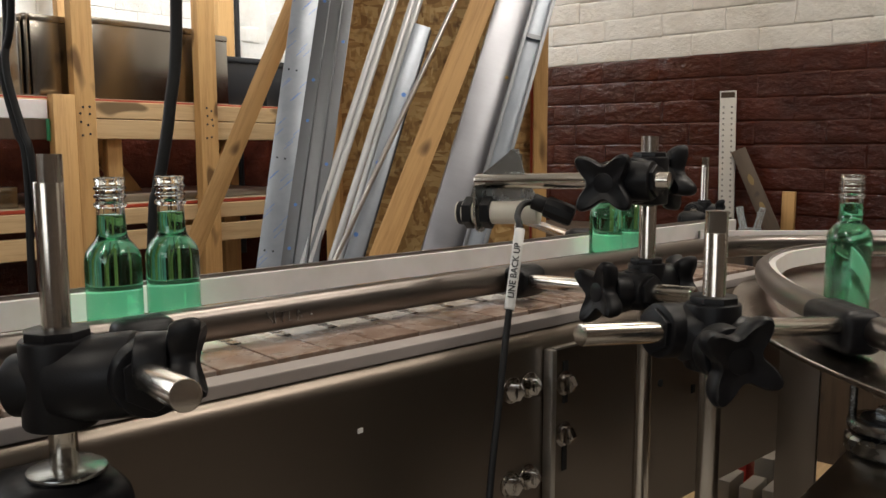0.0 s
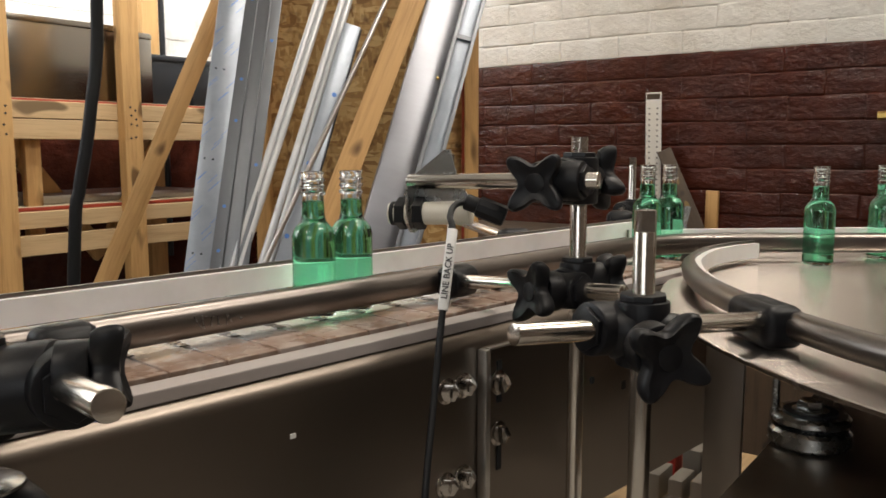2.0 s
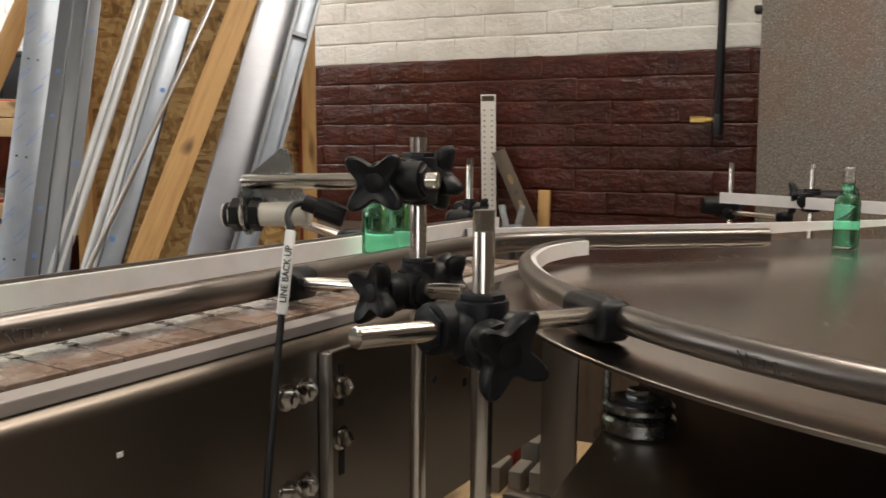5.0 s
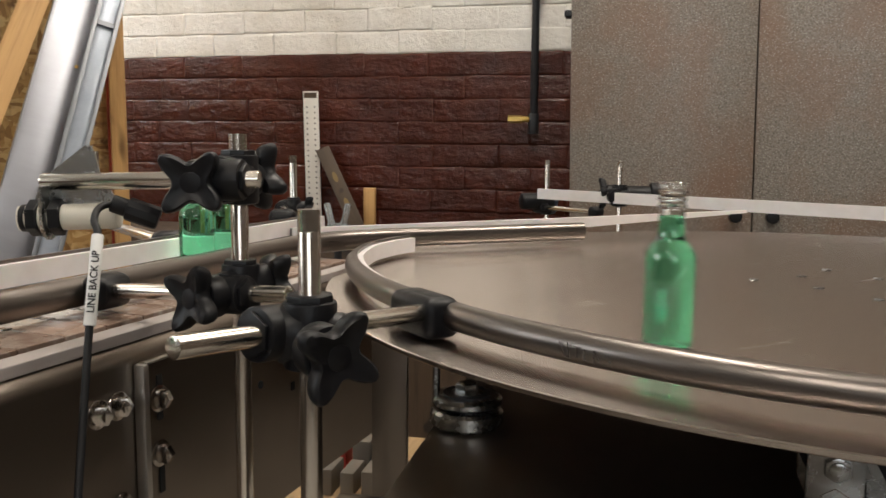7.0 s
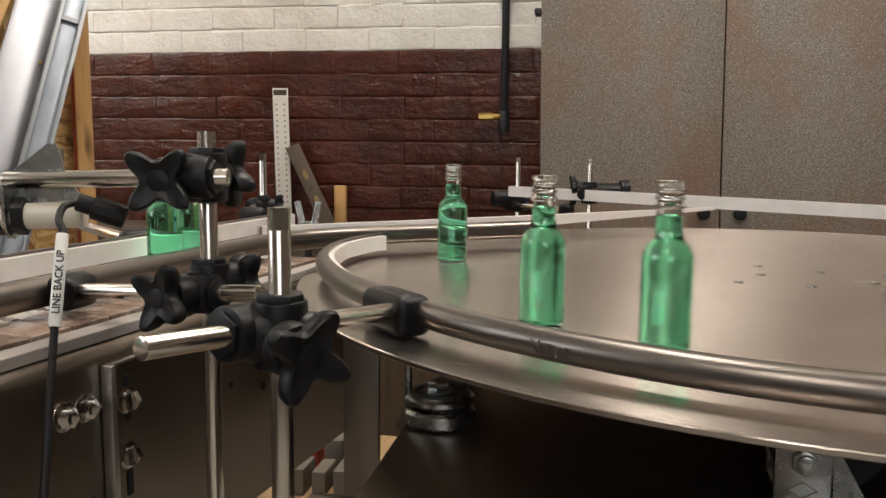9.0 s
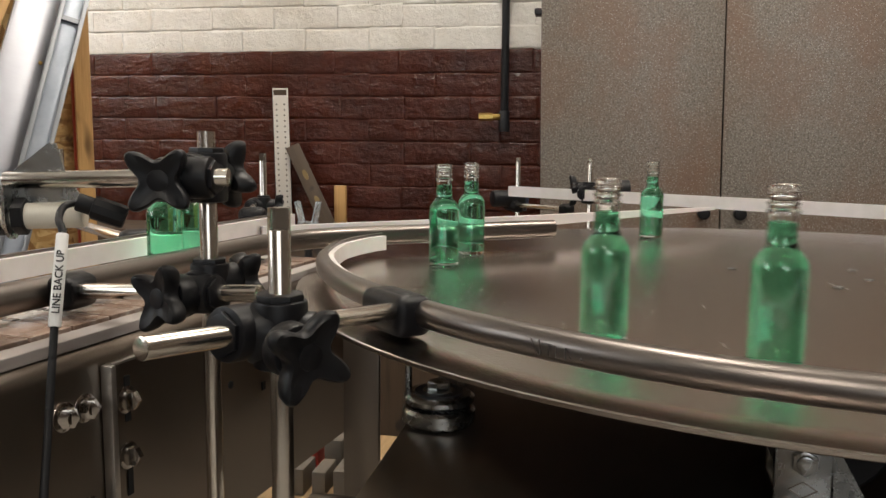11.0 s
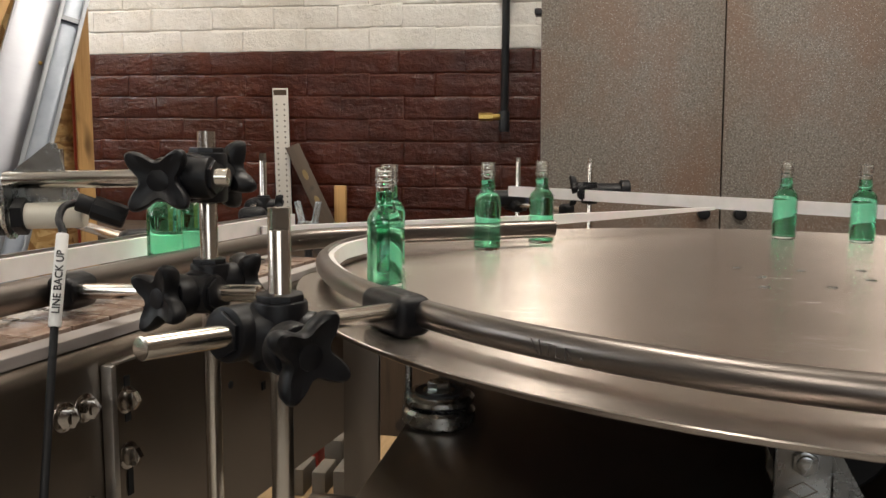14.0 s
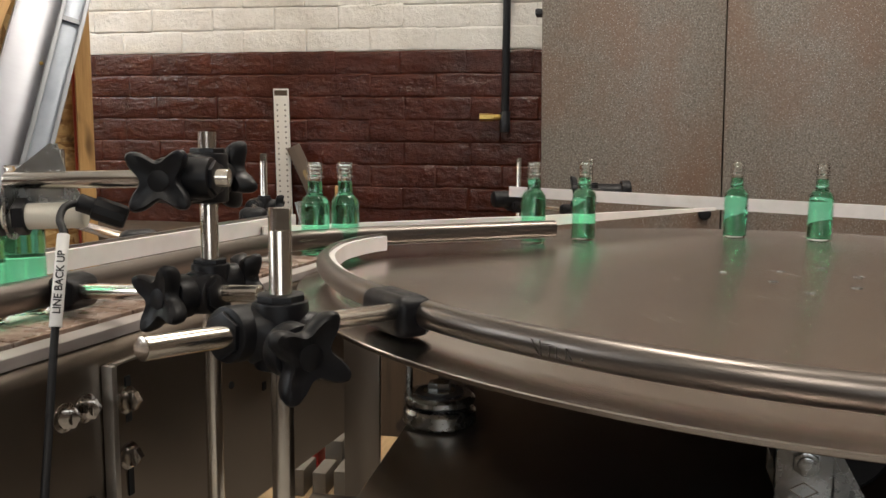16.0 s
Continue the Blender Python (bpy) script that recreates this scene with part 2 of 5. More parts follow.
put(CEILING_PAINT, ramp(CEILING_PAINT, noise_of(CEILING_PAINT, coords(CEILING_PAINT), 2, 5), [(0.3, (0.55, 0.53, 0.49)), (0.7, (0.66, 0.64, 0.60))]), "Base Color")
TUBE_GLOW = material("tube_glow", (1, 1, 1), 0.5, 0.0, Emission_Color=(1.0, 0.93, 0.82, 1), Emission_Strength=6.0)
# Glow of the panes added outside the view.
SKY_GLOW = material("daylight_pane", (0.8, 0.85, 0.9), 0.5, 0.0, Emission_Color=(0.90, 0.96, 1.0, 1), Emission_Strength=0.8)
# For the walls out of view, darkened so the steel mirrors a dark room.
DARK_WALL = material("dark_unseen_wall", (0.13, 0.10, 0.085), 0.6)
put(DARK_WALL, ramp(DARK_WALL, noise_of(DARK_WALL, coords(DARK_WALL), 3, 6), [(0.3, (0.10, 0.075, 0.06)), (0.7, (0.16, 0.125, 0.10))]), "Base Color")
RULER_WHITE = material("white_ruler", (0.74, 0.71, 0.65), 0.45)
SCALE_GREY = material("faded_scale_ink", (0.16, 0.14, 0.12), 0.6)
OLD_BRASS = material("tarnished_brass", (0.20, 0.14, 0.06), 0.5, 0.6)
PAPER = material("pale_carton", (0.23, 0.20, 0.165), 0.7)
GREEN_TAPE = material("green_tape", (0.03, 0.22, 0.10), 0.5)
RED = material("red_plastic", (0.45, 0.03, 0.03), 0.5)


# ---------------------------------------------------------------- building helpers
def part(name, bm, mat, parent=None, label="", smooth=25):
    me = bpy.data.meshes.new(name)
    bm.normal_update()
    if smooth:
        for f in bm.faces:
            f.smooth = True
        for e in bm.edges:
            if len(e.link_faces) == 2 and e.calc_face_angle(0) > radians(smooth):
                e.smooth = False
    bm.to_mesh(me)
    bm.free()
    me.materials.append(mat)
    ob = new(name, me)
    ob.parent = parent
    if label:
        tagged(ob, label)
    return ob


def thing(name, m, label, category, group="", kind=""):
    ob = new(name)
    ob.empty_display_size = 0.02
    ob.matrix_world = m
    return tagged(ob, label, category, group, kind)


def box(bm, sx, sy, sz, m=Matrix(), bevel=0.0):
    geo = bmesh.ops.create_cube(bm, size=1.0, matrix=m @ Matrix.Diagonal((sx, sy, sz, 1)))
    if bevel:
        edges = list({e for v in geo["verts"] for e in v.link_edges})
        bmesh.ops.bevel(bm, geom=edges, offset=bevel, segments=4 if bevel > 0.007 else 2, affect='EDGES', profile=0.5)
    return bm


def cyl(bm, r, h, m=Matrix(), seg=24, r2=None, bevel=0.0):
    geo = bmesh.ops.create_cone(bm, cap_ends=True, segments=seg, radius1=r, radius2=r if r2 is None else r2, depth=h, matrix=m)
    if bevel:
        caps = {f for v in geo["verts"] for f in v.link_faces if len(f.verts) == seg}
        edges = list({e for f in caps for e in f.edges})
        bmesh.ops.bevel(bm, geom=edges, offset=bevel, segments=2, affect='EDGES', profile=0.5)
    return bm


def lathe(profile, seg=32, closed=False):
    """Turns (radius, height) pairs about z."""
    bm = bmesh.new()
    rings = []
    for r, z in profile:
        if r < 1e-6:
            rings.append([bm.verts.new((0, 0, z))])
        else:
            rings.append([bm.verts.new((r * math.cos(2 * math.pi * k / seg), r * math.sin(2 * math.pi * k / seg), z)) for k in range(seg)])
    pairs = list(zip(rings, rings[1:])) + ([(rings[-1], rings[0])] if closed else [])
    for a, b in pairs:
        for k in range(seg):
            j = (k + 1) % seg
            if len(a) == 1 and len(b) == 1:
                continue
            if len(a) == 1:
                bm.faces.new((a[0], b[j], b[k]))
            elif len(b) == 1:
                bm.faces.new((a[k], a[j], b[0]))
            else:
                bm.faces.new((a[k], a[j], b[j], b[k]))
    bmesh.ops.recalc_face_normals(bm, faces=bm.faces)
    return bm


def axis(p, q):
    """A pose at the middle of p-q with z along it, and its length."""
    p, q = Vector(p), Vector(q)
    d = q - p
    return Matrix.Translation((p + q) / 2) @ d.to_track_quat('Z', 'Y').to_matrix().to_4x4(), d.length


def rod(bm, p, q, r, seg=24, bevel=0.0008):
    m, h = axis(p, q)
    return cyl(bm, r, h, m, seg, bevel=bevel)


def sweep(path, profile, closed_profile=True):
    """A profile of (across, up) pairs along a flat path of (x, y, z)."""
    bm = bmesh.new()
    pts = [Vector(p) for p in path]
    rings = []
    for i, p in enumerate(pts):
        d = (pts[min(i + 1, len(pts) - 1)] - pts[max(i - 1, 0)]).normalized()
        side = Vector((d.y, -d.x, 0)).normalized()
        rings.append([bm.verts.new(p + side * a + Vector((0, 0, b))) for a, b in profile])
    n = len(profile)
    for a, b in zip(rings, rings[1:]):
        for k in range(n if closed_profile else n - 1):
            bm.faces.new((a[k], a[(k + 1) % n], b[(k + 1) % n], b[k]))
    if closed_profile:
        bm.faces.new(rings[0])
        bm.faces.new(rings[-1])
    bmesh.ops.recalc_face_normals(bm, faces=bm.faces)
    return bm


def tube_along(points, r, seg=18, steps=8):
    """A round cable through points (Catmull-Rom)."""
    P = [Vector(p) for p in points]
    P = [P[0] * 2 - P[1]] + P + [P[-1] * 2 - P[-2]]
    line = []
    for i in range(1, len(P) - 2):
        for k in range(steps):
            t = k / steps
            a, b, c, d = P[i - 1:i + 3]
            line.append(0.5 * ((2 * b) + (c - a) * t + (2 * a - 5 * b + 4 * c - d) * t * t + (3 * b - a - 3 * c + d) * t ** 3))
    line.append(P[-2])
    bm = bmesh.new()
    rings, ref = [], None
    for i, p in enumerate(line):
        d = (line[min(i + 1, len(line) - 1)] - line[max(i - 1, 0)]).normalized()
        ref = (ref - d * ref.dot(d)).normalized() if ref else d.orthogonal().normalized()
        o = d.cross(ref)
        rings.append([bm.verts.new(p + (ref * math.cos(2 * math.pi * k / seg) + o * math.sin(2 * math.pi * k / seg)) * r) for k in range(seg)])
    for a, b in zip(rings, rings[1:]):
        for k in range(seg):
            bm.faces.new((a[k], a[(k + 1) % seg], b[(k + 1) % seg], b[k]))
    bm.faces.new(rings[0])
    bm.faces.new(rings[-1])
    bmesh.ops.recalc_face_normals(bm, faces=bm.faces)
    return bm


# ---------------------------------------------------------------- the plan
BELT_Z, TABLE_Z = 0.907, 0.903
CENTRE = Vector((0.19, 0.91, 0))
ALONG, ACROSS = Vector((0.139, 0.990, 0)).normalized(), Vector((0.990, -0.139, 0)).normalized()
LANE_DIR, LANE_SIDE = Vector((0.771, 0.636, 0)).normalized(), Vector((0.636, -0.771, 0)).normalized()
LANE_FROM = Vector((-0.297, 1.015, 0))
CONVEYOR = Matrix(((ACROSS.x, ALONG.x, 0, 0), (ACROSS.y, ALONG.y, 0, 0), (0, 0, 1, 0), (0, 0, 0, 1)))


def on_line(a, s=-0.5525, z=0.0):
    """A point of the conveyor: a metres along it, s across it."""
    return ALONG * a + ACROSS * s + Vector((0, 0, z))


def on_lane(a, s=0.0, z=0.0):
    return LANE_FROM + LANE_DIR * a + LANE_SIDE * s + Vector((0, 0, z))


# ---------------------------------------------------------------- room
X0, X1, Y0, Y1, HIGH = -3.60, 3.2, -3.6, 2.75, 3.3
DADO = 1.352


def slab(name, lo, hi, mat, label="", category="wall"):
    bm = bmesh.new()
    lo, hi = Vector(lo), Vector(hi)
    box(bm, *(hi - lo), Matrix.Translation((lo + hi) / 2))
    ob = part(name, bm, mat, smooth=0)
    return tagged(ob, label or "plain painted wall", category, kind="structure")


floor = slab("floor", (X0 - 0.3, Y0 - 0.3, -0.1), (X1 + 0.3, Y1 + 0.3, 0), CONCRETE, "worn concrete floor, kept pale to brighten reflections", "floor")
ceiling = slab("ceiling", (X0 - 0.3, Y0 - 0.3, HIGH), (X1 + 0.3, Y1 + 0.3, HIGH + 0.1), CEILING_PAINT, "plain pale painted workshop ceiling", "ceiling")
wall_north = slab("wall_north", (X0 - 0.3, Y1 + 0.004, 0), (X1 + 0.3, Y1 + 0.25, HIGH), WHITE_PAINT, "brick wall, white above and glossy brown below")
wall_west = slab("wall_west", (X0 - 0.25, Y0, 0), (X0 - 0.004, Y1 + 0.004, HIGH), WHITE_PAINT, "white painted brick wall with a brown dado")
wall_east = slab("wall_east", (X1, Y0, 0), (X1 + 0.25, Y1 + 0.012, HIGH), DARK_WALL, "unseen wall kept dark for reflections in the steel")
wall_south = slab("wall_south", (X0 - 0.25, Y0 - 0.25, 0), (X1 + 0.25, Y0, HIGH), DARK_WALL, "unseen wall kept dark for reflections in the steel")

# ---------------------------------------------------------------- windows and ceiling lamps out of the camera's view
# Unseen windows, added as sources for the two daylight lamps.
def window(name, m, w, h):
    win = thing(name, m, "unseen workshop window added for daylight", "window", kind="structure")
    bm = bmesh.new()
    for sx, sz, px, pz in ((w + 0.1, 0.05, 0, h / 2 + 0.025), (w + 0.1, 0.05, 0, -h / 2 - 0.025), (0.05, h, -w / 2 - 0.025, 0), (0.05, h, w / 2 + 0.025, 0), (0.03, h, 0, 0)):
        box(bm, sx, 0.05, sz, pose(px, 0, pz), 0.004)
    part("window_frame", bm, WHITE_PLASTIC, win)
    for k in (-1, 1):
        bm = bmesh.new()
        box(bm, w / 2 - 0.015, 0.006, h, pose(k * (w / 4 + 0.0075), 0.012, 0))
        part("pane", bm, SKY_GLOW, win)


window("window_1", pose(X0 + 0.01, -0.6, 1.9, 0, 0, 90), 1.5, 1.3)
window("window_2", pose(1.0, Y0 + 0.03, 2.0, 0, 0, 180), 2.2, 1.3)


# No known skylight: an unseen glowing panel added to brighten the wall corner.
skylight = thing("skylight", look((-2.435, 1.695, 2.811), (-3.585, 2.095, 1.961)), "unseen tilted glowing panel added to brighten the wall corner", "skylight", kind="structure")
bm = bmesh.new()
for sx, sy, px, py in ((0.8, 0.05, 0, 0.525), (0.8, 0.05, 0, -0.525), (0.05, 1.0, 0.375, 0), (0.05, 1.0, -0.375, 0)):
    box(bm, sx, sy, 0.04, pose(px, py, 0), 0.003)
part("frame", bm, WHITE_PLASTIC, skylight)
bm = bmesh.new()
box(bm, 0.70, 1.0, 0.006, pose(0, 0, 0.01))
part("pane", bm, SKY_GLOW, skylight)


def ceiling_light(x, y):
    ob = thing("ceiling_light", pose(x, y, 3.2), "long white fluorescent batten on the ceiling", "ceiling light", "ceiling lights")
    bm = bmesh.new()
    box(bm, 0.09, 1.3, 0.05, pose(0, 0, 0.075), 0.006)
    part("housing", bm, WHITE_PLASTIC, ob)
    for k in (-1, 1):
        bm = bmesh.new()
        rod(bm, (k * 0.03, -0.62, 0.03), (k * 0.03, 0.62, 0.03), 0.013, 12)
        part("tube", bm, TUBE_GLOW, ob)


for lx, ly, watts in FLUORESCENTS:
    ceiling_light(lx, ly)

# ---------------------------------------------------------------- conveyor
FRAME_S, FRAME_IN = -0.445, -0.466
END_A = 0.835
conveyor = thing("conveyor", CONVEYOR, "brushed stainless steel bottle conveyor with a tan plate belt", "conveyor")
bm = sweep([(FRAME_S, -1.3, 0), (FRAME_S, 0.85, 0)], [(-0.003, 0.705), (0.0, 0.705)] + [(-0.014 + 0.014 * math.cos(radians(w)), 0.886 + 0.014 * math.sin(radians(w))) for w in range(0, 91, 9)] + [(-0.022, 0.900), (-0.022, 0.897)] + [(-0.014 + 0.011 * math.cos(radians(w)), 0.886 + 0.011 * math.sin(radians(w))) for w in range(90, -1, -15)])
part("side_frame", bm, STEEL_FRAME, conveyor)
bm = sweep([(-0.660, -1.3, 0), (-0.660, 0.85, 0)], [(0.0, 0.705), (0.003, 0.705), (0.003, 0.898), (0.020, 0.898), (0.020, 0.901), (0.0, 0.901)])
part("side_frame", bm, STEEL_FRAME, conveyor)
bm = bmesh.new()
box(bm, 0.0185, 2.15, 0.0085, pose(-0.4600, -0.225, 0.9030), 0.001)
part("wear_strip", bm, GREY_STRIP, conveyor, "grey plastic wear strip", smooth=21)
bm = bmesh.new()
box(bm, 0.19, 2.1, 0.004, pose(-0.55, -0.25, 0.872))
part("belt_bed", bm, STEEL_FRAME, conveyor)
bm = bmesh.new()
box(bm, 0.19, 2.1, 0.004, pose(-0.55, -0.25, 0.709))
part("belly_pan", bm, STEEL_FRAME, conveyor)
bm = bmesh.new()
rod(bm, (-0.645, END_A, 0.862), (-0.465, END_A, 0.862), 0.034, 24)
part("end_roller", bm, BLACK, conveyor)
for a in (-1.1, 0.30):
    for s in (-0.64, -0.47):
        bm = bmesh.new()
        box(bm, 0.04, 0.04, 0.708, pose(s, a, 0.354), 0.004)
        part("leg", bm, STEEL_FRAME, conveyor)
# splice bracket with slots and hexagon bolts
bm = bmesh.new()
box(bm, 0.004, 0.40, 0.178, pose(FRAME_S + 0.0022, 0.649, 0.796))
part("splice_plate", bm, STEEL_FRAME, conveyor)
# Brighter steel than the plate paints in the highlight along the bend.
bm = bmesh.new()
box(bm, 0.010, 0.0060, 0.178, pose(FRAME_S + 0.0055, 0.4470, 0.796), 0.0018)
box(bm, 0.004, 0.190, 0.0022, pose(FRAME_S + 0.0062, 0.5450, 0.8845), 0.0006)
part("bent_edge", bm, STEEL_SHEET, conveyor, "bent edge with its highlight in brighter steel")
for z in (0.862, 0.812):
    bm = bmesh.new()
    box(bm, 0.0012, 0.006, 0.008, pose(FRAME_S + 0.0046, 0.655, z))
    part("square_hole", bm, DARK_HOLE, conveyor)
for z0, z1 in ((0.838, 0.872), (0.782, 0.822)):
    bm = bmesh.new()
    box(bm, 0.0012, 0.0055, z1 - z0, pose(FRAME_S + 0.0046, 0.4665, (z0 + z1) / 2))
    part("slot", bm, DARK_HOLE, conveyor)
for a, z in ((0.60, 0.862), (0.60, 0.828)):
    bm = bmesh.new()
    cyl(bm, 0.0035, 0.0012, pose(FRAME_S + 0.0046, a, z, 0, 90, 0), 12)
    part("bolt_hole", bm, DARK_HOLE, conveyor)


def hex_bolt(a, z, s=FRAME_S, r=0.0075):
    bm = bmesh.new()
    cyl(bm, r * 1.35, 0.0016, pose(s + 0.0008, a, z, 0, 90, 0), 24, bevel=0.0004)
    cyl(bm, r, 0.006, pose(s + 0.0048, a, z, 10 * a * 57, 90, 0), 6, bevel=0.0007)
    cyl(bm, r * 0.55, 0.0006, pose(s + 0.008, a, z, 0, 90, 0), 12)
    return part("hex_bolt", bm, BOLT, conveyor)


for a, z, s in ((0.409, 0.8585, FRAME_S), (0.427, 0.8595, FRAME_S + 0.001), (0.464, 0.855, FRAME_S + 0.005), (0.464, 0.813, FRAME_S + 0.005),
                (0.408, 0.785, FRAME_S), (0.427, 0.786, FRAME_S + 0.001)):
    hex_bolt(a, z, s)
bm = bmesh.new()
box(bm, 0.0008, 0.004, 0.003, pose(FRAME_S + 0.0004, 0.269, 0.860))
part("paper_fleck", bm, LABEL_WHITE, conveyor)

# ---------------------------------------------------------------- belt plates
PITCH = 0.0396


def plate_mesh():
    bm = bmesh.new()
    g = 0.0017
    box(bm, 0.150, PITCH - g, 0.0048, pose(0, 0, -0.0024), 0.0007)
    for k in range(5):
        box(bm, 0.007, 0.011, 0.0042, pose(-0.024 + 0.012 * k, PITCH / 2 - 0.002, -0.0052))
    me = bpy.data.meshes.new("belt_plate")
    bm.to_mesh(me)
    bm.free()
    me.materials.append(BELT)
    return me


def hinge_mesh():
    bm = bmesh.new()
    for k in range(4):
        box(bm, 0.0085, 0.008, 0.0016, pose(-0.018 + 0.012 * k, PITCH / 2, 0.0000), 0.0004)
    me = bpy.data.meshes.new("hinge_pin")
    bm.to_mesh(me)
    bm.free()
    me.materials.append(HINGE)
    return me


PLATE, PIN = plate_mesh(), hinge_mesh()
belt_plates = []
for k in range(56):
    ob = tagged(new("belt_plate", PLATE), "worn tan plastic conveyor belt plate", "belt plate", "plates of the conveyor belt")
    pin = new("hinge_pin", PIN)
    pin.parent = ob
    belt_plates.append((ob, k * PITCH - 1.2552))


def plate_pose(a):
    """The belt runs flat, then round the end roller and back below."""
    r = 0.045
    turn = math.pi * r
    if a <= END_A:
        return CONVEYOR @ pose(-0.5555, a, BELT_Z)
    if a <= END_A + turn:
        w = (a - END_A) / r
        return CONVEYOR @ pose(-0.5555, END_A + r * math.sin(w), BELT_Z - r + r * math.cos(w), -math.degrees(w), 0, 0)
    return CONVEYOR @ pose(-0.5555, END_A - (a - END_A - turn), BELT_Z - 2 * r, -180, 0, 0)


# ---------------------------------------------------------------- guide rails
def rail(name, path, side, label, z0, strip=None, steel_h=0.019, over=0.001):
    """A steel channel with a rounded back; a white plastic strip on its inner face for part of its length."""
    ob = thing(name, Matrix(), label, "guide rail", "guide rails")
    h = steel_h
    prof = [(0, z0)] + [(0.0035 + 0.0090 * math.cos(radians(w)), z0 + h / 2 + h / 2 * math.sin(radians(w))) for w in range(-90, 91, 15)] + [(0, z0 + h)]
    part("channel", sweep(path, [(a * side, b) for a, b in prof]), STEEL_RAIL, ob, smooth=60)
    if strip:
        part("plastic_strip", sweep(strip, [(-0.0002 * side, z0 - 0.001), (-0.0062 * side, z0 - 0.001), (-0.0062 * side, z0 + h + over), (-0.0002 * side, z0 + h + over)]), WHITE_PLASTIC, ob, "white plastic wear strip")
    return ob


def bend(points, radius_steps=10, cut=0.06):
    """Rounds the corners of a flat path."""
    P = [Vector(p) for p in points]
    out = [P[0]]
    for a, b, c in zip(P, P[1:], P[2:]):
        p, q = b + (a - b).normalized() * cut, b + (c - b).normalized() * cut
        for k in range(radius_steps + 1):
            t = k / radius_steps
            out.append(p * (1 - t) ** 2 + b * 2 * t * (1 - t) + q * t * t)
    out.append(P[-1])
    return out


# near rail of the belt, bending into the lane's inner rail
near_path = bend([on_line(-1.0, -0.527), on_line(0.875, -0.527), on_lane(0.235, 0.026)], 14, 0.10)
near_rail = rail("guide_rail", near_path, 1, "long steel guide rail beside the belt, bending onto the table", 0.9145, near_path, 0.0235, -0.003)
far_path = [on_line(-1.0, -0.577), on_line(0.96, -0.577)]
far_rail = rail("guide_rail", far_path, -1, "straight steel guide rail faced with white plastic", 0.9305, far_path, 0.0195, -0.0026)
lane_rail = rail("guide_rail", [on_lane(-0.16, -0.030), on_lane(0.21, -0.030)], -1, "straight white-faced guide rail over the turntable", 0.9225, [on_lane(-0.16, -0.030), on_lane(0.20, -0.030)], 0.0165)
bm = bmesh.new()
_q = [[bm.verts.new(on_lane(a, sd_, z)) for a, z in ((0.20, 0.9222), (0.20, 0.9398), (0.605, 0.9415), (0.605, 0.9370))] for sd_ in (-0.030, -0.024)]
for k in range(4):
    bm.faces.new((_q[0][k], _q[0][(k + 1) % 4], _q[1][(k + 1) % 4], _q[1][k]))
bm.faces.new(_q[0])
bm.faces.new(_q[1])
bmesh.ops.recalc_face_normals(bm, faces=bm.faces)
part("strip_tail", bm, WHITE_PLASTIC, lane_rail, "white strip cut to a taper")


def polar(r, deg, z=0.0):
    return CENTRE + Vector((r * math.cos(radians(deg)), r * math.sin(radians(deg)), z))


CURVE = [(-20, 0.503), (-60, 0.503), (-95, 0.5025), (-108, 0.499), (-120, 0.4955), (-140, 0.494), (-155, 0.503), (-168, 0.512), (-178, 0.513), (-185, 0.503), (-188.5, 0.492)]


def curve_r(d):
    return float(np.interp(-d, [-a for a, r in CURVE], [r for a, r in CURVE]))


curve_path = [polar(curve_r(d), d) for d in np.arange(-20, -188.6, -1.5)]
curved_rail = rail("guide_rail", curve_path, -1, "curved steel guide rail round the turntable's edge", 0.9115, curve_path, 0.0195, -0.003)
out_path = [Vector((-0.247, 2.003, 0)), Vector((0.90, 1.266, 0))]
out_rail = rail("guide_rail", out_path, -1, "straight white plastic guide rail behind the turntable", 0.9185, out_path, 0.0225)


# engraved maker's mark: plain strokes
def engraved(base, u, up, out, length, height):
    bm = bmesh.new()
    m = Matrix((u, up, out)).transposed().to_4x4()
    for a, up0, wide, tall, slant in ((0.06, 0.5, 0.0008, 1.1, 32), (0.15, 0.5, 0.0008, 1.0, 8), (0.28, 0.82, 0.007, 0.04, 0), (0.30, 0.4, 0.0008, 0.7, 0),
                                      (0.42, 0.4, 0.0008, 0.7, 0), (0.45, 0.1, 0.003, 0.04, 0), (0.58, 0.4, 0.0008, 0.8, 0), (0.63, 0.45, 0.0008, 0.7, 28), (0.84, 0.3, 0.0018, 0.16, 0)):
        m.translation = base + u * (length * a) + up * (height * up0) + out * 0.0003
        box(bm, wide, height * tall, 0.0004, m @ pose(0, 0, 0, 0, 0, slant))
    return bm


part("engraving", engraved(on_line(0.243, -0.5145, 0.9215), ALONG, Vector((0, 0, 1)), ACROSS, 0.042, 0.0095), ZINC, near_rail, "faint engraved strokes")
_d = polar(1, -121.6) - CENTRE
_t = Vector((-_d.y, _d.x, 0))
part("engraving", engraved(polar(0.5085, -121.5) + Vector((0, 0, 0.9165)), _t, Vector((0, 0, 1)), _d, 0.042, 0.0095), ZINC, curved_rail, "faint engraved strokes")


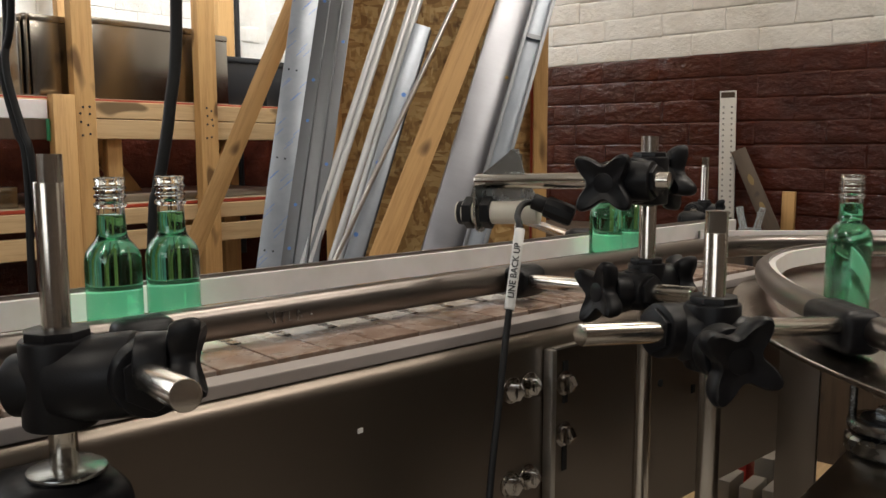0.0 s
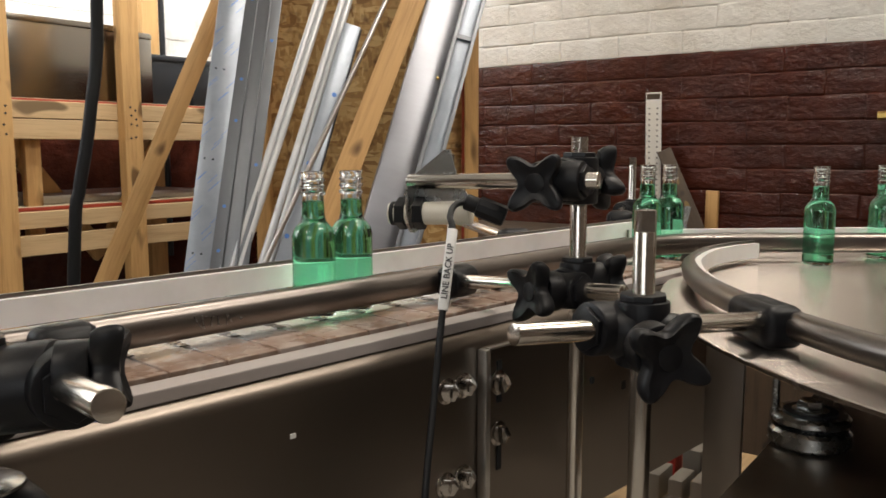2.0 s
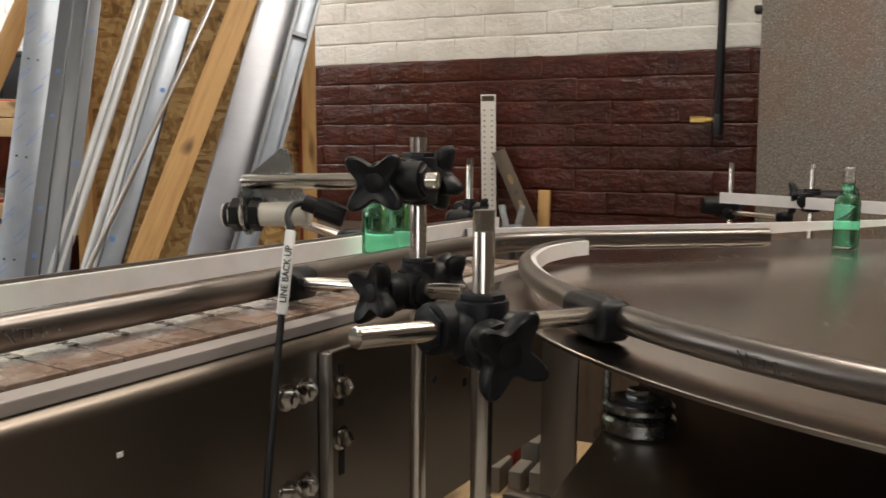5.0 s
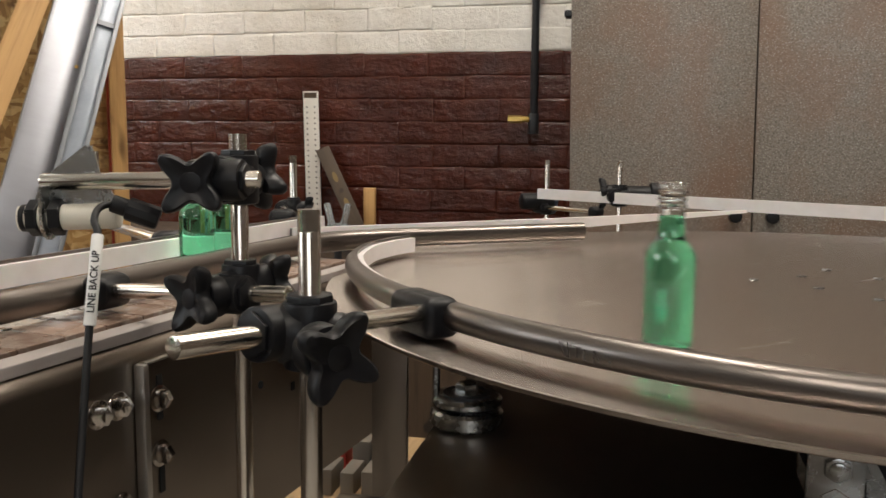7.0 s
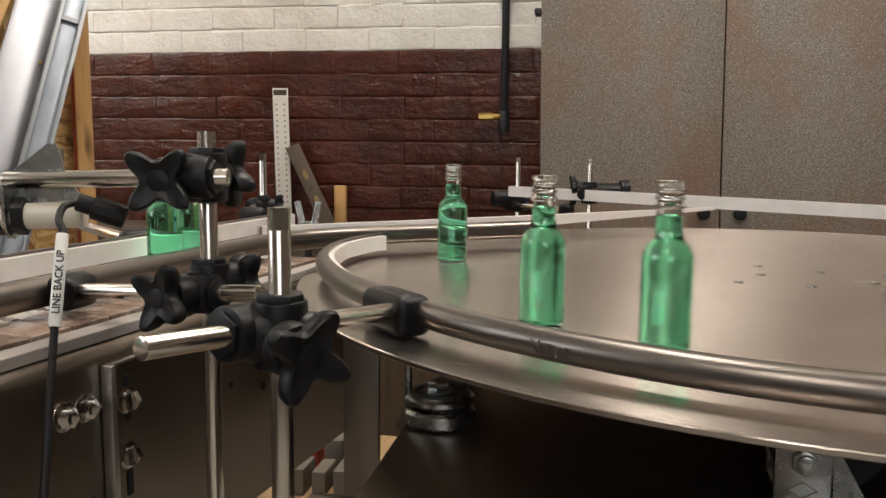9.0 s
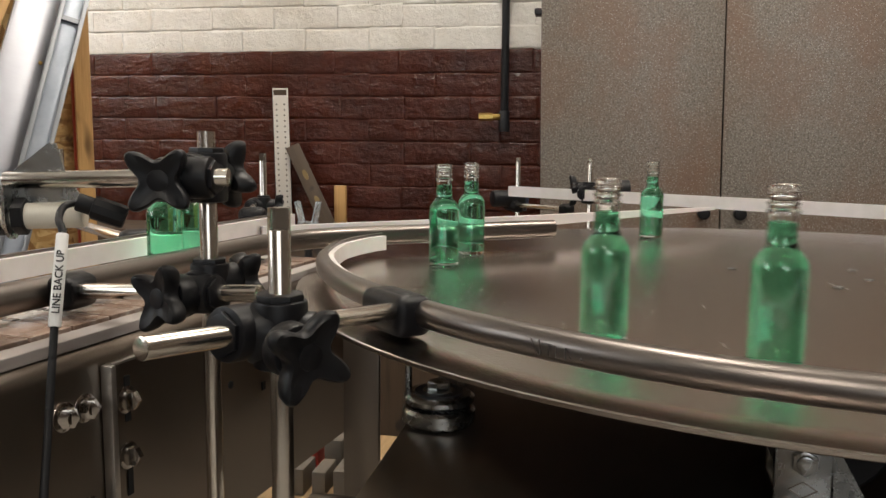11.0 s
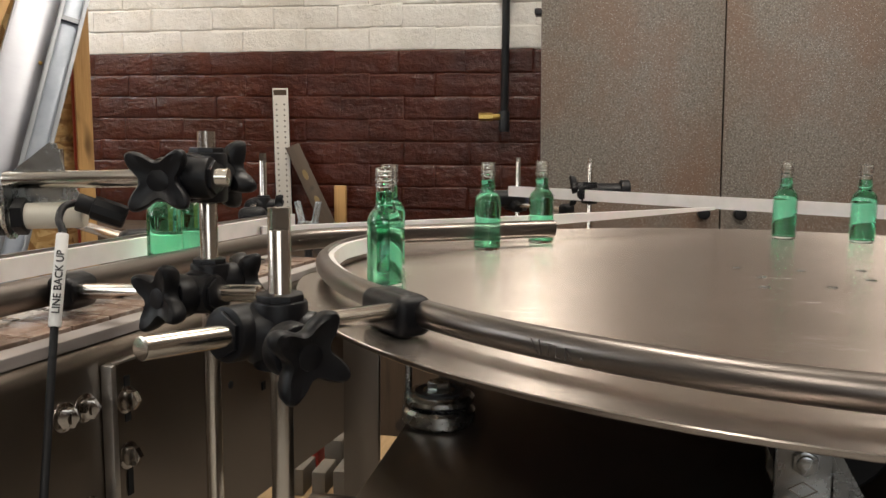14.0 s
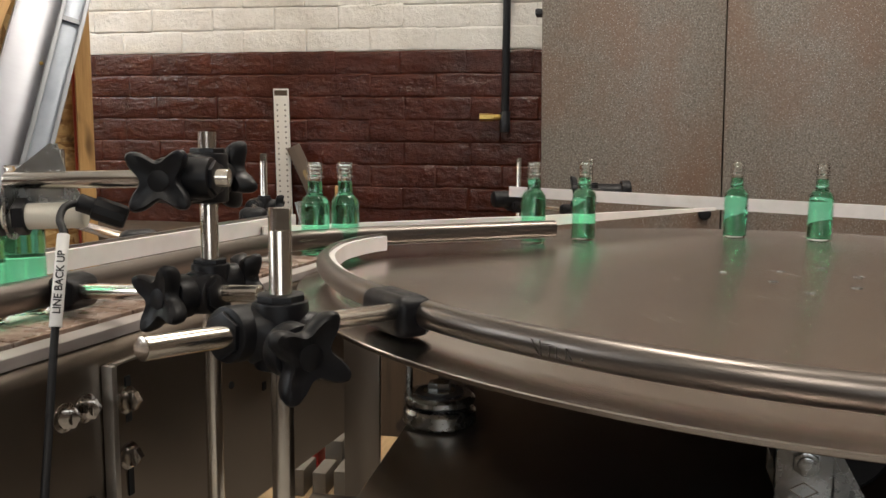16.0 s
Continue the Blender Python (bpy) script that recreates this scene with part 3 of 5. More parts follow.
# ---------------------------------------------------------------- clamps, rods and star knobs
def star_knob_bm(r=0.0215, thick=0.0115, lobes=4):
    """A four-armed hand knob, along +z: slim arms that flare away from the clamp, a sunk round boss."""
    bm = bmesh.new()
    n = 72
    levels = [(0.0, 0.50, 0.0), (0.0012, 0.86, 0.2), (0.0022, 0.95, 0.6), (0.0045, 1.0, 1.0), (thick - 0.0040, 1.0, 1.0), (thick - 0.0014, 0.95, 1.0), (thick, 0.86, 1.0), (thick - 0.0006, 0.55, 1.0), (thick - 0.0012, 0.36, 1.0)]
    rings = []
    for z, k, flare in levels:
        ring = []
        for i in range(n):
            w = 2 * math.pi * i / n
            c = (0.5 + 0.5 * math.cos(lobes * w)) ** 1.5
            rad = (0.50 + 0.50 * c) * r * k
            ring.append(bm.verts.new((rad * math.cos(w), rad * math.sin(w), z + 0.22 * r * flare * (rad / r) ** 2)))
        rings.append(ring)
    for a, b in zip(rings, rings[1:]):
        for i in range(n):
            j = (i + 1) % n
            bm.faces.new((a[i], a[j], b[j], b[i]))
    bm.faces.new(rings[0])
    top = bm.verts.new((0, 0, thick - 0.0012))
    for i in range(n):
        bm.faces.new((rings[-1][i], rings[-1][(i + 1) % n], top))
    bmesh.ops.recalc_face_normals(bm, faces=bm.faces)
    return bm


def knob(parent, base, direction, spin=0.0, r=0.0215):
    m = Matrix.Translation(base) @ Vector(direction).to_track_quat('Z', 'Y').to_matrix().to_4x4() @ pose(0, 0, 0, 0, 0, spin)
    ob = part("star_knob", star_knob_bm(r), BLACK, parent, "four-armed black hand knob", 40)
    ob.matrix_local = m
    part("hub", cyl(bmesh.new(), r * 0.56, 0.014, pose(0, 0, -0.0062), 32, bevel=0.0012), BLACK, ob)
    part("boss", cyl(bmesh.new(), r * 0.27, 0.0014, pose(0, 0, 0.0107), 28, bevel=0.0005), BLACK, ob)
    return ob


def cross_clamp(parent, at, rod_dir, rod_at, size=1.0):
    """A cross clamp: a sleeve round the upright and one round the cross rod, with a waist between."""
    at, rod_at, rod_dir = Vector(at), Vector(rod_at), Vector(rod_dir).normalized()
    body = part("clamp", rod(bmesh.new(), at, rod_at, 0.0148 * size, 32, 0.0025), BLACK, parent, "black plastic cross clamp", 40)
    up = Vector((0, 0, 1)) * size
    part("post_sleeve", rod(bmesh.new(), at - up * 0.0155, at + up * 0.0155, 0.0125 * size, 28, 0.002), BLACK, body, "", 40)
    part("post_nut", rod(bmesh.new(), at + up * 0.0125, at + up * 0.0185, 0.0112 * size, 8, 0.001), BLACK, body, "", 40)
    part("rod_sleeve", rod(bmesh.new(), rod_at - rod_dir * 0.0165 * size, rod_at + rod_dir * 0.0165 * size, 0.0128 * size, 28, 0.002), BLACK, body, "", 40)
    far = at + (at - rod_at).normalized() * 0.016 * size
    part("bolt_boss", rod(bmesh.new(), at, far, 0.011 * size, 24, 0.0015), BLACK, body, "", 40)
    m, _ = axis(rod_at - rod_dir, rod_at + rod_dir)
    for k in (-1, 1):
        bm = bmesh.new()
        cyl(bm, 0.0105 * size, 0.003, Matrix.Translation(rod_dir * 0.0175 * size * k) @ m, 6, bevel=0.0006)
        part("collar", bm, BLACK, body)
    return body


def upright(parent, x, y, z0, z1, flat_dir, r=0.00635):
    """An upright rod with a flat milled into its top end."""
    bm = bmesh.new()
    rod(bm, (x, y, z0), (x, y, z1 - 0.012), r)
    d = Vector((*flat_dir, 0)).normalized()
    n = 28
    low, high = [], []
    for i in range(n):
        w = 2 * math.pi * i / n
        v = Vector((math.cos(w), math.sin(w), 0)) * r
        k = v.dot(d)
        if k > r * 0.72:
            v -= d * (k - r * 0.72)
        low.append(bm.verts.new(Vector((x, y, z1 - 0.0125)) + v))
        high.append(bm.verts.new(Vector((x, y, z1)) + v))
    for i in range(n):
        j = (i + 1) % n
        bm.faces.new((low[i], low[j], high[j], high[i]))
    bm.faces.new(high)
    return part("upright", bm, STEEL_ROD, parent)


def cross_rod(parent, p, q, r=0.00635):
    bm = bmesh.new()
    rod(bm, p, q, r, 28, 0.001)
    return part("cross_rod", bm, STEEL_ROD, parent)


def rail_clip(parent, at, direction, size=(0.038, 0.024, 0.027)):
    """The black clip that grips a guide rail at a cross rod's end."""
    m = Matrix.Translation(at) @ pose(0, 0, 0, 0, 0, math.degrees(math.atan2(direction[1], direction[0])))
    bm = bmesh.new()
    box(bm, *size, m, 0.0085)
    cyl(bm, size[2] * 0.53, size[0] * 0.72, m @ pose(0, 0, 0, 0, 90, 0), 28, bevel=0.003)
    return part("rail_clip", bm, BLACK, parent, "black plastic rail clip", 40)


# bracket beside the belt, closest to the lens
A = thing("rail_bracket", Matrix(), "steel post with black clamp holding the conveyor rail", "rail bracket", "rail brackets")
upright(A, -0.401, 0.1385, 0.885, 1.0375, (-0.4, -0.9))
cross_clamp(A, (-0.401, 0.1385, 0.9350), (1.0, -0.29, 0.08), (-0.372, 0.162, 0.9390), 1.32)
cross_rod(A, (-0.290, 0.1335, 0.9510), (-0.372, 0.1590, 0.9410))
cross_rod(A, (-0.372, 0.1590, 0.9410), (-0.518, 0.196, 0.9290))
knob(A, (-0.350, 0.163, 0.9480), (0.62, 0.78, 0.0), 30, 0.0235)
rail_clip(A, on_line(0.158, -0.512, 0.926), ALONG)
bm = bmesh.new()
cyl(bm, 0.0175, 0.0025, pose(-0.3965, 0.1375, 0.8945), 32, bevel=0.0008)
part("washer", bm, ZINC, A)
bm = bmesh.new()
box(bm, 0.058, 0.058, 0.05, pose(-0.402, 0.134, 0.868, 0, 0, -8), 0.012)
box(bm, 0.03, 0.03, 0.1, pose(-0.418, 0.136, 0.83, 0, 0, -8), 0.004)
part("foot", bm, BLACK, A, "black moulded mounting foot", 40)

# bracket that carries the sensor and the belt's near rail
B = thing("rail_bracket", Matrix(), "steel post with two black clamps, rail and sensor arm", "rail bracket", "rail brackets")
upright(B, -0.309, 0.533, 0.70, 1.0480, (0.2, 1), 0.0062)
u1 = Vector((-0.2835, 0.5135, 1.0170))
u2 = Vector((-0.4395, 0.4960, 1.0135))
ud = (u2 - u1).normalized()
mid = u1 + (u2 - u1) * 0.19
cross_clamp(B, (-0.309, 0.533, 1.0160), ud, (mid.x, mid.y, mid.z), 1.12)
cross_rod(B, u1, u2, 0.0060)
knob(B, (-0.3240, 0.4985, 1.0150), (0.22, -0.97, 0.02), 48, 0.0262)
knob(B, (-0.3070, 0.5530, 1.0165), (0.66, 0.75, 0.05), 20, 0.0262)
v1, v2 = Vector((-0.262, 0.511, 0.9390)), Vector((-0.460, 0.562, 0.9245))
vd = (v2 - v1).normalized()
mid = v1 + (v2 - v1) * 0.26
cross_clamp(B, (-0.309, 0.533, 0.9390), vd, (mid.x, mid.y - 0.004, mid.z), 1.08)
cross_rod(B, v1, v2, 0.0060)
knob(B, (-0.3205, 0.4975, 0.9365), (-0.42, -0.90, 0.04), 62, 0.0262)
knob(B, (-0.296, 0.549, 0.9410), (0.70, 0.70, 0.12), 40, 0.0240)
rail_clip(B, on_line(0.493, -0.510, 0.9255), ALONG)
bm = bmesh.new()
box(bm, 0.090, 0.030, 0.02, Matrix.Translation((-0.342, 0.534, 0.705)) @ pose(0, 0, 0, 0, 0, -8), 0.002)
part("mounting_arm", bm, STEEL_FRAME, B)

# bracket that carries the turntable's curved rail
C = thing("rail_bracket", Matrix(), "steel post with black clamp holding the curved rail", "rail bracket", "rail brackets")
upright(C, -0.2145, 0.4275, 0.70, 1.0045, (0.55, -0.85), 0.0065)
w1, w2 = Vector((-0.257, 0.352, 0.9400)), Vector((-0.174, 0.5545, 0.9235))
wd = (w2 - w1).normalized()
mid = w1 + (w2 - w1) * 0.36
cross_clamp(C, (-0.2145, 0.4275, 0.9330), wd, (mid.x - 0.004, mid.y, mid.z), 1.25)
cross_rod(C, w1, w2, 0.0063)
knob(C, (-0.1890, 0.3885, 0.9325), (0.78, -0.62, -0.02), 58, 0.0265)
rail_clip(C, polar(0.505, -137.4, 0.9195), (0.69, -0.72), (0.060, 0.030, 0.030))
bm = bmesh.new()
box(bm, 0.05, 0.10, 0.02, pose(-0.200, 0.455, 0.705), 0.002)
box(bm, 0.05, 0.012, 0.11, pose(-0.200, 0.499, 0.75), 0.002)
part("mounting_arm", bm, STEEL_FRAME, C)


# far brackets behind the belt and the table
def far_bracket(x, y, z1, rx, ry, rz, label, colour=BLACK, size=0.95):
    ob = thing("rail_bracket", Matrix(), label, "rail bracket", "rail brackets")
    upright(ob, x, y, 0.0, z1, (0, -1), 0.0062)
    d = (Vector((rx, ry, rz)) - Vector((x, y, rz))).normalized()
    cross_clamp(ob, (x, y, rz), d, Vector((x, y, rz)) + Vector((d.y, -d.x, 0)) * 0.018, size)
    cross_rod(ob, Vector((x, y, rz)) - d * 0.03 + Vector((d.y, -d.x, 0)) * 0.018, (rx, ry, rz), 0.006)
    knob(ob, Vector((x, y, rz)) + Vector((-d.y, d.x, 0)) * 0.018, (-d.y, d.x, 0), 20, 0.020).data.materials[0] = colour
    rail_clip(ob, (rx, ry, rz), (d.y, -d.x))
    bm = bmesh.new()
    cyl(bm, 0.05, 0.008, pose(x, y, 0.004), 24, bevel=0.002)
    part("foot", bm, BLACK_METAL, ob)
    return ob


far_bracket(-0.577, 1.272, 1.024, -0.508, 1.068, 0.938, "steel post with black clamp behind the belt")
far_bracket(-0.775, 1.030, 1.030, -0.500, 0.762, 0.938, "steel post with black clamp behind the belt")
far_bracket(-0.239, 2.123, 1.0093, -0.109, 1.990, 0.889, "steel post with blue-black clamp behind the turntable", BLUE_BLACK, 1.2)
far_bracket(-0.055, 1.915, 1.012, -0.047, 1.900, 0.932, "steel post with black clamp behind the turntable", BLACK, 1.45)

bm = bmesh.new()
rod(bm, (-0.088, 1.916, 0.935), (0.030, 1.938, 0.935), 0.021, 20, 0.005)
rod(bm, (0.012, 1.935, 0.939), (0.034, 1.939, 0.939), 0.025, 20, 0.004)
knob(bpy.data.objects["rail_bracket.006"], (-0.084, 1.917, 0.938), (-0.98, -0.18, 0), 12, 0.036)
part("clamp_sleeve", bm, BLACK, bpy.data.objects["rail_bracket.006"], "long black clamp sleeve", 40)
bm = bmesh.new()
rod(bm, (-0.300, 2.085, 0.905), (-0.225, 2.125, 0.905), 0.021, 20, 0.005)
part("clamp_sleeve", bm, BLACK, bpy.data.objects["rail_bracket.005"], "black clamp sleeve", 40)

# ---------------------------------------------------------------- sensor and its cable
sensor = thing("proximity_sensor", Matrix(), "cream cylindrical sensor with black nuts on a steel plate", "sensor")
s0, s1 = Vector((-0.449, 0.4835, 0.9885)), Vector((-0.385, 0.5035, 0.9905))
sd = (s1 - s0).normalized()
m, L = axis(s0, s1)
bm = bmesh.new()
cyl(bm, 0.0090, L, m, 28, bevel=0.0012)
part("barrel", bm, CREAM, sensor)
bm = bmesh.new()
for k, (r, h) in ((0.0035, (0.0096, 0.0040)), (0.0105, (0.0128, 0.0075)), (0.0255, (0.0128, 0.0080))):
    cyl(bm, r, h, Matrix.Translation(s0 + sd * k) @ m.to_quaternion().to_matrix().to_4x4(), 6 if r > 0.01 else 24, bevel=0.0008)
part("lock_nut", bm, BLACK, sensor)
bm = bmesh.new()
e0, e1 = Vector((-0.3825, 0.4910, 1.0002)), Vector((-0.3555, 0.5050, 0.9885))
rod(bm, e0, e0 + (e1 - e0) * 0.4, 0.0062, 20, 0.001)
rod(bm, e0 + (e1 - e0) * 0.3, e1, 0.0082, 10, 0.0022)
part("connector", bm, RUBBER, sensor, "black rubber plug")
bm = bmesh.new()
c = s0 + sd * 0.0185
q = m.to_quaternion().to_matrix().to_4x4()
right, up = Vector((sd.y, -sd.x, 0)).normalized(), Vector((0, 0, 1))
outline = [(0.0155 * math.cos(radians(w)), 0.0155 * math.sin(radians(w))) for w in range(180, 361, 15)] + [(0.0155, 0.022), (-0.0155, 0.022)]


def sheet(points, across, lift, through_dir, thick):
    ring = [[bm.verts.new(c + across * a + lift * b + through_dir * off) for a, b in points] for off in (0, thick)]
    for i in range(len(points)):
        j = (i + 1) % len(points)
        bm.faces.new((ring[0][i], ring[0][j], ring[1][j], ring[1][i]))
    bm.faces.new(ring[0])
    bm.faces.new(ring[1])


sheet(outline, right, up, sd, 0.002)
c = c - right * 0.009
sheet([(-0.012, 0.008), (-0.006, 0.026), (0.024, 0.049), (0.029, 0.049), (0.034, 0.030), (0.047, 0.006), (0.040, 0.003)], sd, up, right, 0.002)
bmesh.ops.recalc_face_normals(bm, faces=bm.faces)
part("mounting_plate", bm, ZINC, sensor, "bent zinc mounting plate")

cable = thing("sensor_cable", Matrix(), "black sensor cable with a white printed sleeve", "cable")
cpts = [(-0.379, 0.4925, 0.9990), (-0.3835, 0.4850, 0.9990), (-0.3830, 0.4760, 0.9965), (-0.3760, 0.4620, 0.9905), (-0.3662, 0.4512, 0.982), (-0.3625, 0.440, 0.955), (-0.359, 0.429, 0.929), (-0.349, 0.405, 0.875), (-0.336, 0.377, 0.817), (-0.325, 0.355, 0.74), (-0.33, 0.34, 0.5), (-0.33, 0.34, 0.003)]
part("lead", tube_along(cpts, 0.0024), RUBBER, cable)
la, lb = Vector((-0.3662, 0.4512, 0.9828)), Vector((-0.359, 0.429, 0.929))
bm = bmesh.new()
rod(bm, la, lb, 0.0037, 20, 0.0003)
part("label_sleeve", bm, LABEL_WHITE, cable, "white sleeve printed LINE BACK UP")
eye = Vector((-0.035, -0.02, 1.04))
txt = bpy.data.curves.new("printed_text", 'FONT')
txt.body, txt.size, txt.align_x, txt.align_y = "LINE BACK UP", 0.0062, 'CENTER', 'CENTER'
txt.extrude, txt.offset = 0.00005, 0.00012
t_ob = new("printed_text", txt)
ux = (la - lb).normalized()
uz = (eye - (la + lb) / 2)
uz = (uz - ux * uz.dot(ux)).normalized()
uy = uz.cross(ux)
tm = Matrix((ux, uy, uz)).transposed().to_4x4()
tm.translation = (la + lb) / 2 + uz * 0.0039 - ux * 0.002
t_ob.matrix_world = tm
deps = bpy.context.evaluated_depsgraph_get()
me = bpy.data.meshes.new_from_object(t_ob.evaluated_get(deps))
bpy.data.objects.remove(t_ob)
me.materials.clear()
me.materials.append(INK)
t_ob = new("printed_text", me)
t_ob.parent, t_ob.matrix_local = cable, tm

# ---------------------------------------------------------------- turntable
DISC_R = 0.540
disc = thing("turntable_disc", pose(CENTRE.x, CENTRE.y, TABLE_Z), "round brushed stainless steel accumulation turntable", "turntable")
bm = lathe([(0, 0), (DISC_R - 0.0008, 0), (DISC_R, -0.0008), (DISC_R, -0.0034), (DISC_R - 0.001, -0.0042), (0, -0.0042)], 160)
part("disc_plate", bm, STEEL_DISC, disc).matrix_local = pose(0, 0, 0, 0, 0, -4.0)
for i in range(8):
    w = 2 * math.pi * i / 8
    rr = 0.095 if i % 2 else 0.055
    bm = bmesh.new()
    cyl(bm, 0.0055, 0.0012, pose(rr * math.cos(w), rr * math.sin(w), 0.0006), 20, bevel=0.0005)
    part("screw_head", bm, ZINC, disc)
bm = bmesh.new()
cyl(bm, 0.13, 0.02, pose(0, 0, -0.0145), 40)
part("hub", bm, STEEL_FRAME, disc)

# Deck darkness is the disc's shade; it takes the frame steel's low tone.
stand = thing("turntable_stand", pose(CENTRE.x, CENTRE.y, 0), "steel lower deck and column in shade under the turntable", "stand")
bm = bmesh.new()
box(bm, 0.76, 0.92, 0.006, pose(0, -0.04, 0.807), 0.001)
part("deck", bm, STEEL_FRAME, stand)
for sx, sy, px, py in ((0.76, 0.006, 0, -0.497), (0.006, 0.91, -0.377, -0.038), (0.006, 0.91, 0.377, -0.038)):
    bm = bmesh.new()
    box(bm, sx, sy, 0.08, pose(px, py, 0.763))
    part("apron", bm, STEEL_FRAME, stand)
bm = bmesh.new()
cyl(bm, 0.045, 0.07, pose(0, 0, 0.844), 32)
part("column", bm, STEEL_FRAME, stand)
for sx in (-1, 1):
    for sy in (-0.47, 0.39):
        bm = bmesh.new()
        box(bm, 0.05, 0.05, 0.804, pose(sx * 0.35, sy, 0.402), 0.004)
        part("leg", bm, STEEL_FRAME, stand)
bm = bmesh.new()
box(bm, 0.006, 0.06, 0.085, pose(-0.352, -0.135, 0.853), 0.001)
box(bm, 0.05, 0.006, 0.09, pose(-0.375, -0.105, 0.853), 0.001)
part("gusset", bm, STEEL_FRAME, stand)
bm = bmesh.new()
box(bm, 0.034, 0.006, 0.19, pose(-0.437, -0.205, 0.80), 0.001)
box(bm, 0.045, 0.02, 0.02, pose(-0.40, -0.195, 0.715), 0.001)
part("side_plate", bm, STEEL_FRAME, stand)

roller = thing("support_roller", pose(-0.164, 0.648, 0.810), "zinc plated guide roller with a hexagon bolt", "roller")
part("lower_ring", lathe([(0.012, 0.0005), (0.028, 0.0005), (0.0305, 0.003), (0.0305, 0.0125), (0.028, 0.0150), (0.012, 0.0150)], 40, True), ZINC, roller)
part("upper_ring", lathe([(0.012, 0.0180), (0.027, 0.0180), (0.0295, 0.0200), (0.0295, 0.0235), (0.027, 0.0260), (0.012, 0.0260)], 40, True), ZINC, roller)
bm = bmesh.new()
cyl(bm, 0.020, 0.016, pose(0, 0, 0.0195), 32)
part("core", bm, BLACK_METAL, roller)
bm = bmesh.new()
cyl(bm, 0.0100, 0.008, pose(0, 0, 0.0315), 6, bevel=0.001)
cyl(bm, 0.0135, 0.002, pose(0, 0, 0.0270), 24)
part("hex_bolt", bm, ZINC, roller)
bm = sweep([(-0.027, -0.004, 0), (-0.029, 0.0, 0), (-0.027, 0.006, 0)], [(0, 0.02), (0.003, 0.02), (0.003, 0.085), (0, 0.085)])
part("bracket", bm, ZINC, roller)

castor = thing("castor", pose(0.0945, 0.545, 0.8215, 0, 0, -4), "upturned zinc castor with a black wheel under the disc", "castor")
bm = bmesh.new()
box(bm, 0.034, 0.003, 0.075, pose(0, -0.022, -0.002), 0.001)
box(bm, 0.034, 0.044, 0.003, pose(0, 0, 0.0015), 0.001)
box(bm, 0.034, 0.003, 0.030, pose(0, 0.022, 0.016), 0.001)
part("fork", bm, ZINC, castor)
bm = bmesh.new()
cyl(bm, 0.0085, 0.006, pose(0, -0.0265, 0.024, 90, 0, 0), 6, bevel=0.001)
cyl(bm, 0.0055, 0.008, pose(0, -0.0275, 0.024, 90, 0, 0), 16, bevel=0.001)
part("axle_nut", bm, ZINC, castor)
for x, z, turn in ((-0.0045, 0.0075, 58), (0.0045, 0.0075, -58), (-0.0045, 0.0025, -58), (0.0045, 0.0025, 58)):
    bm = bmesh.new()
    box(bm, 0.0007, 0.0005, 0.0105, pose(x, -0.0238, z, 0, turn, 0))
    part("stamping", bm, STEEL_FRAME, castor)
bm = lathe([(0.0022, -0.0003), (0.0029, -0.0003), (0.0029, 0.0003), (0.0022, 0.0003)], 20, True)
ob = part("stamping", bm, STEEL_FRAME, castor)
ob.matrix_local = pose(-0.009, -0.0238, -0.003, 90, 0, 0)
bm = bmesh.new()
box(bm, 0.008, 0.0006, 0.010, pose(0, -0.0238, -0.022))
part("slot", bm, DARK_HOLE, castor)
bm = lathe([(0.006, -0.010), (0.036, -0.010), (0.0395, -0.006), (0.0395, 0.006), (0.036, 0.010), (0.006, 0.010)], 40, True)
wheel = part("wheel", bm, RUBBER, castor, "black rubber wheel")
wheel.matrix_local = pose(0.018, 0.004, 0.0365, 90, 0, 0)
bm = bmesh.new()
for v in ((0.016, -0.0235, 0.034), (0.018, -0.0235, 0.036), (0.055, -0.0235, -0.03), (0.020, -0.0235, -0.03)):
    bm.verts.new(v)
bm.verts.ensure_lookup_table()
bm.faces.new(bm.verts)
bmesh.ops.solidify(bm, geom=bm.faces[:], thickness=0.003)
part("cheek", bm, ZINC, castor)

# pale boxes on a low board between conveyor and stand
low = thing("storage_board", pose(-0.40, 1.05, 0), "low pine trestle board behind the conveyor's end", "board")
bm = bmesh.new()
box(bm, 0.30, 0.34, 0.02, pose(0, 0, 0.572), 0.002)
part("board", bm, PINE_Y, low)
for k in (-1, 1):
    bm = bmesh.new()
    box(bm, 0.26, 0.03, 0.562, pose(0, k * 0.14, 0.281), 0.002)
    part("leg", bm, PINE, low)
for k, (dx, dy, w, h, mt) in enumerate(((-0.030, 0.0, 0.024, 0.045, PAPER), (-0.001, 0.005, 0.022, 0.040, PAPER), (0.028, 0.01, 0.026, 0.042, PAPER), (-0.002, 0.07, 0.03, 0.065, PAPER), (0.032, 0.07, 0.03, 0.075, STEEL_BOX), (-0.038, 0.075, 0.028, 0.070, RED))):
    bm = bmesh.new()
    box(bm, w * 0.85, 0.05, h * 0.8, pose(0, 0, h * 0.4), 0.002)
    ob = part("small_box", bm, mt)
    ob.matrix_world = pose(-0.385 + dx, 1.0 + dy, 0.582)
    tagged(ob, "small packing box standing on the low board", "box", "boxes on the low board")


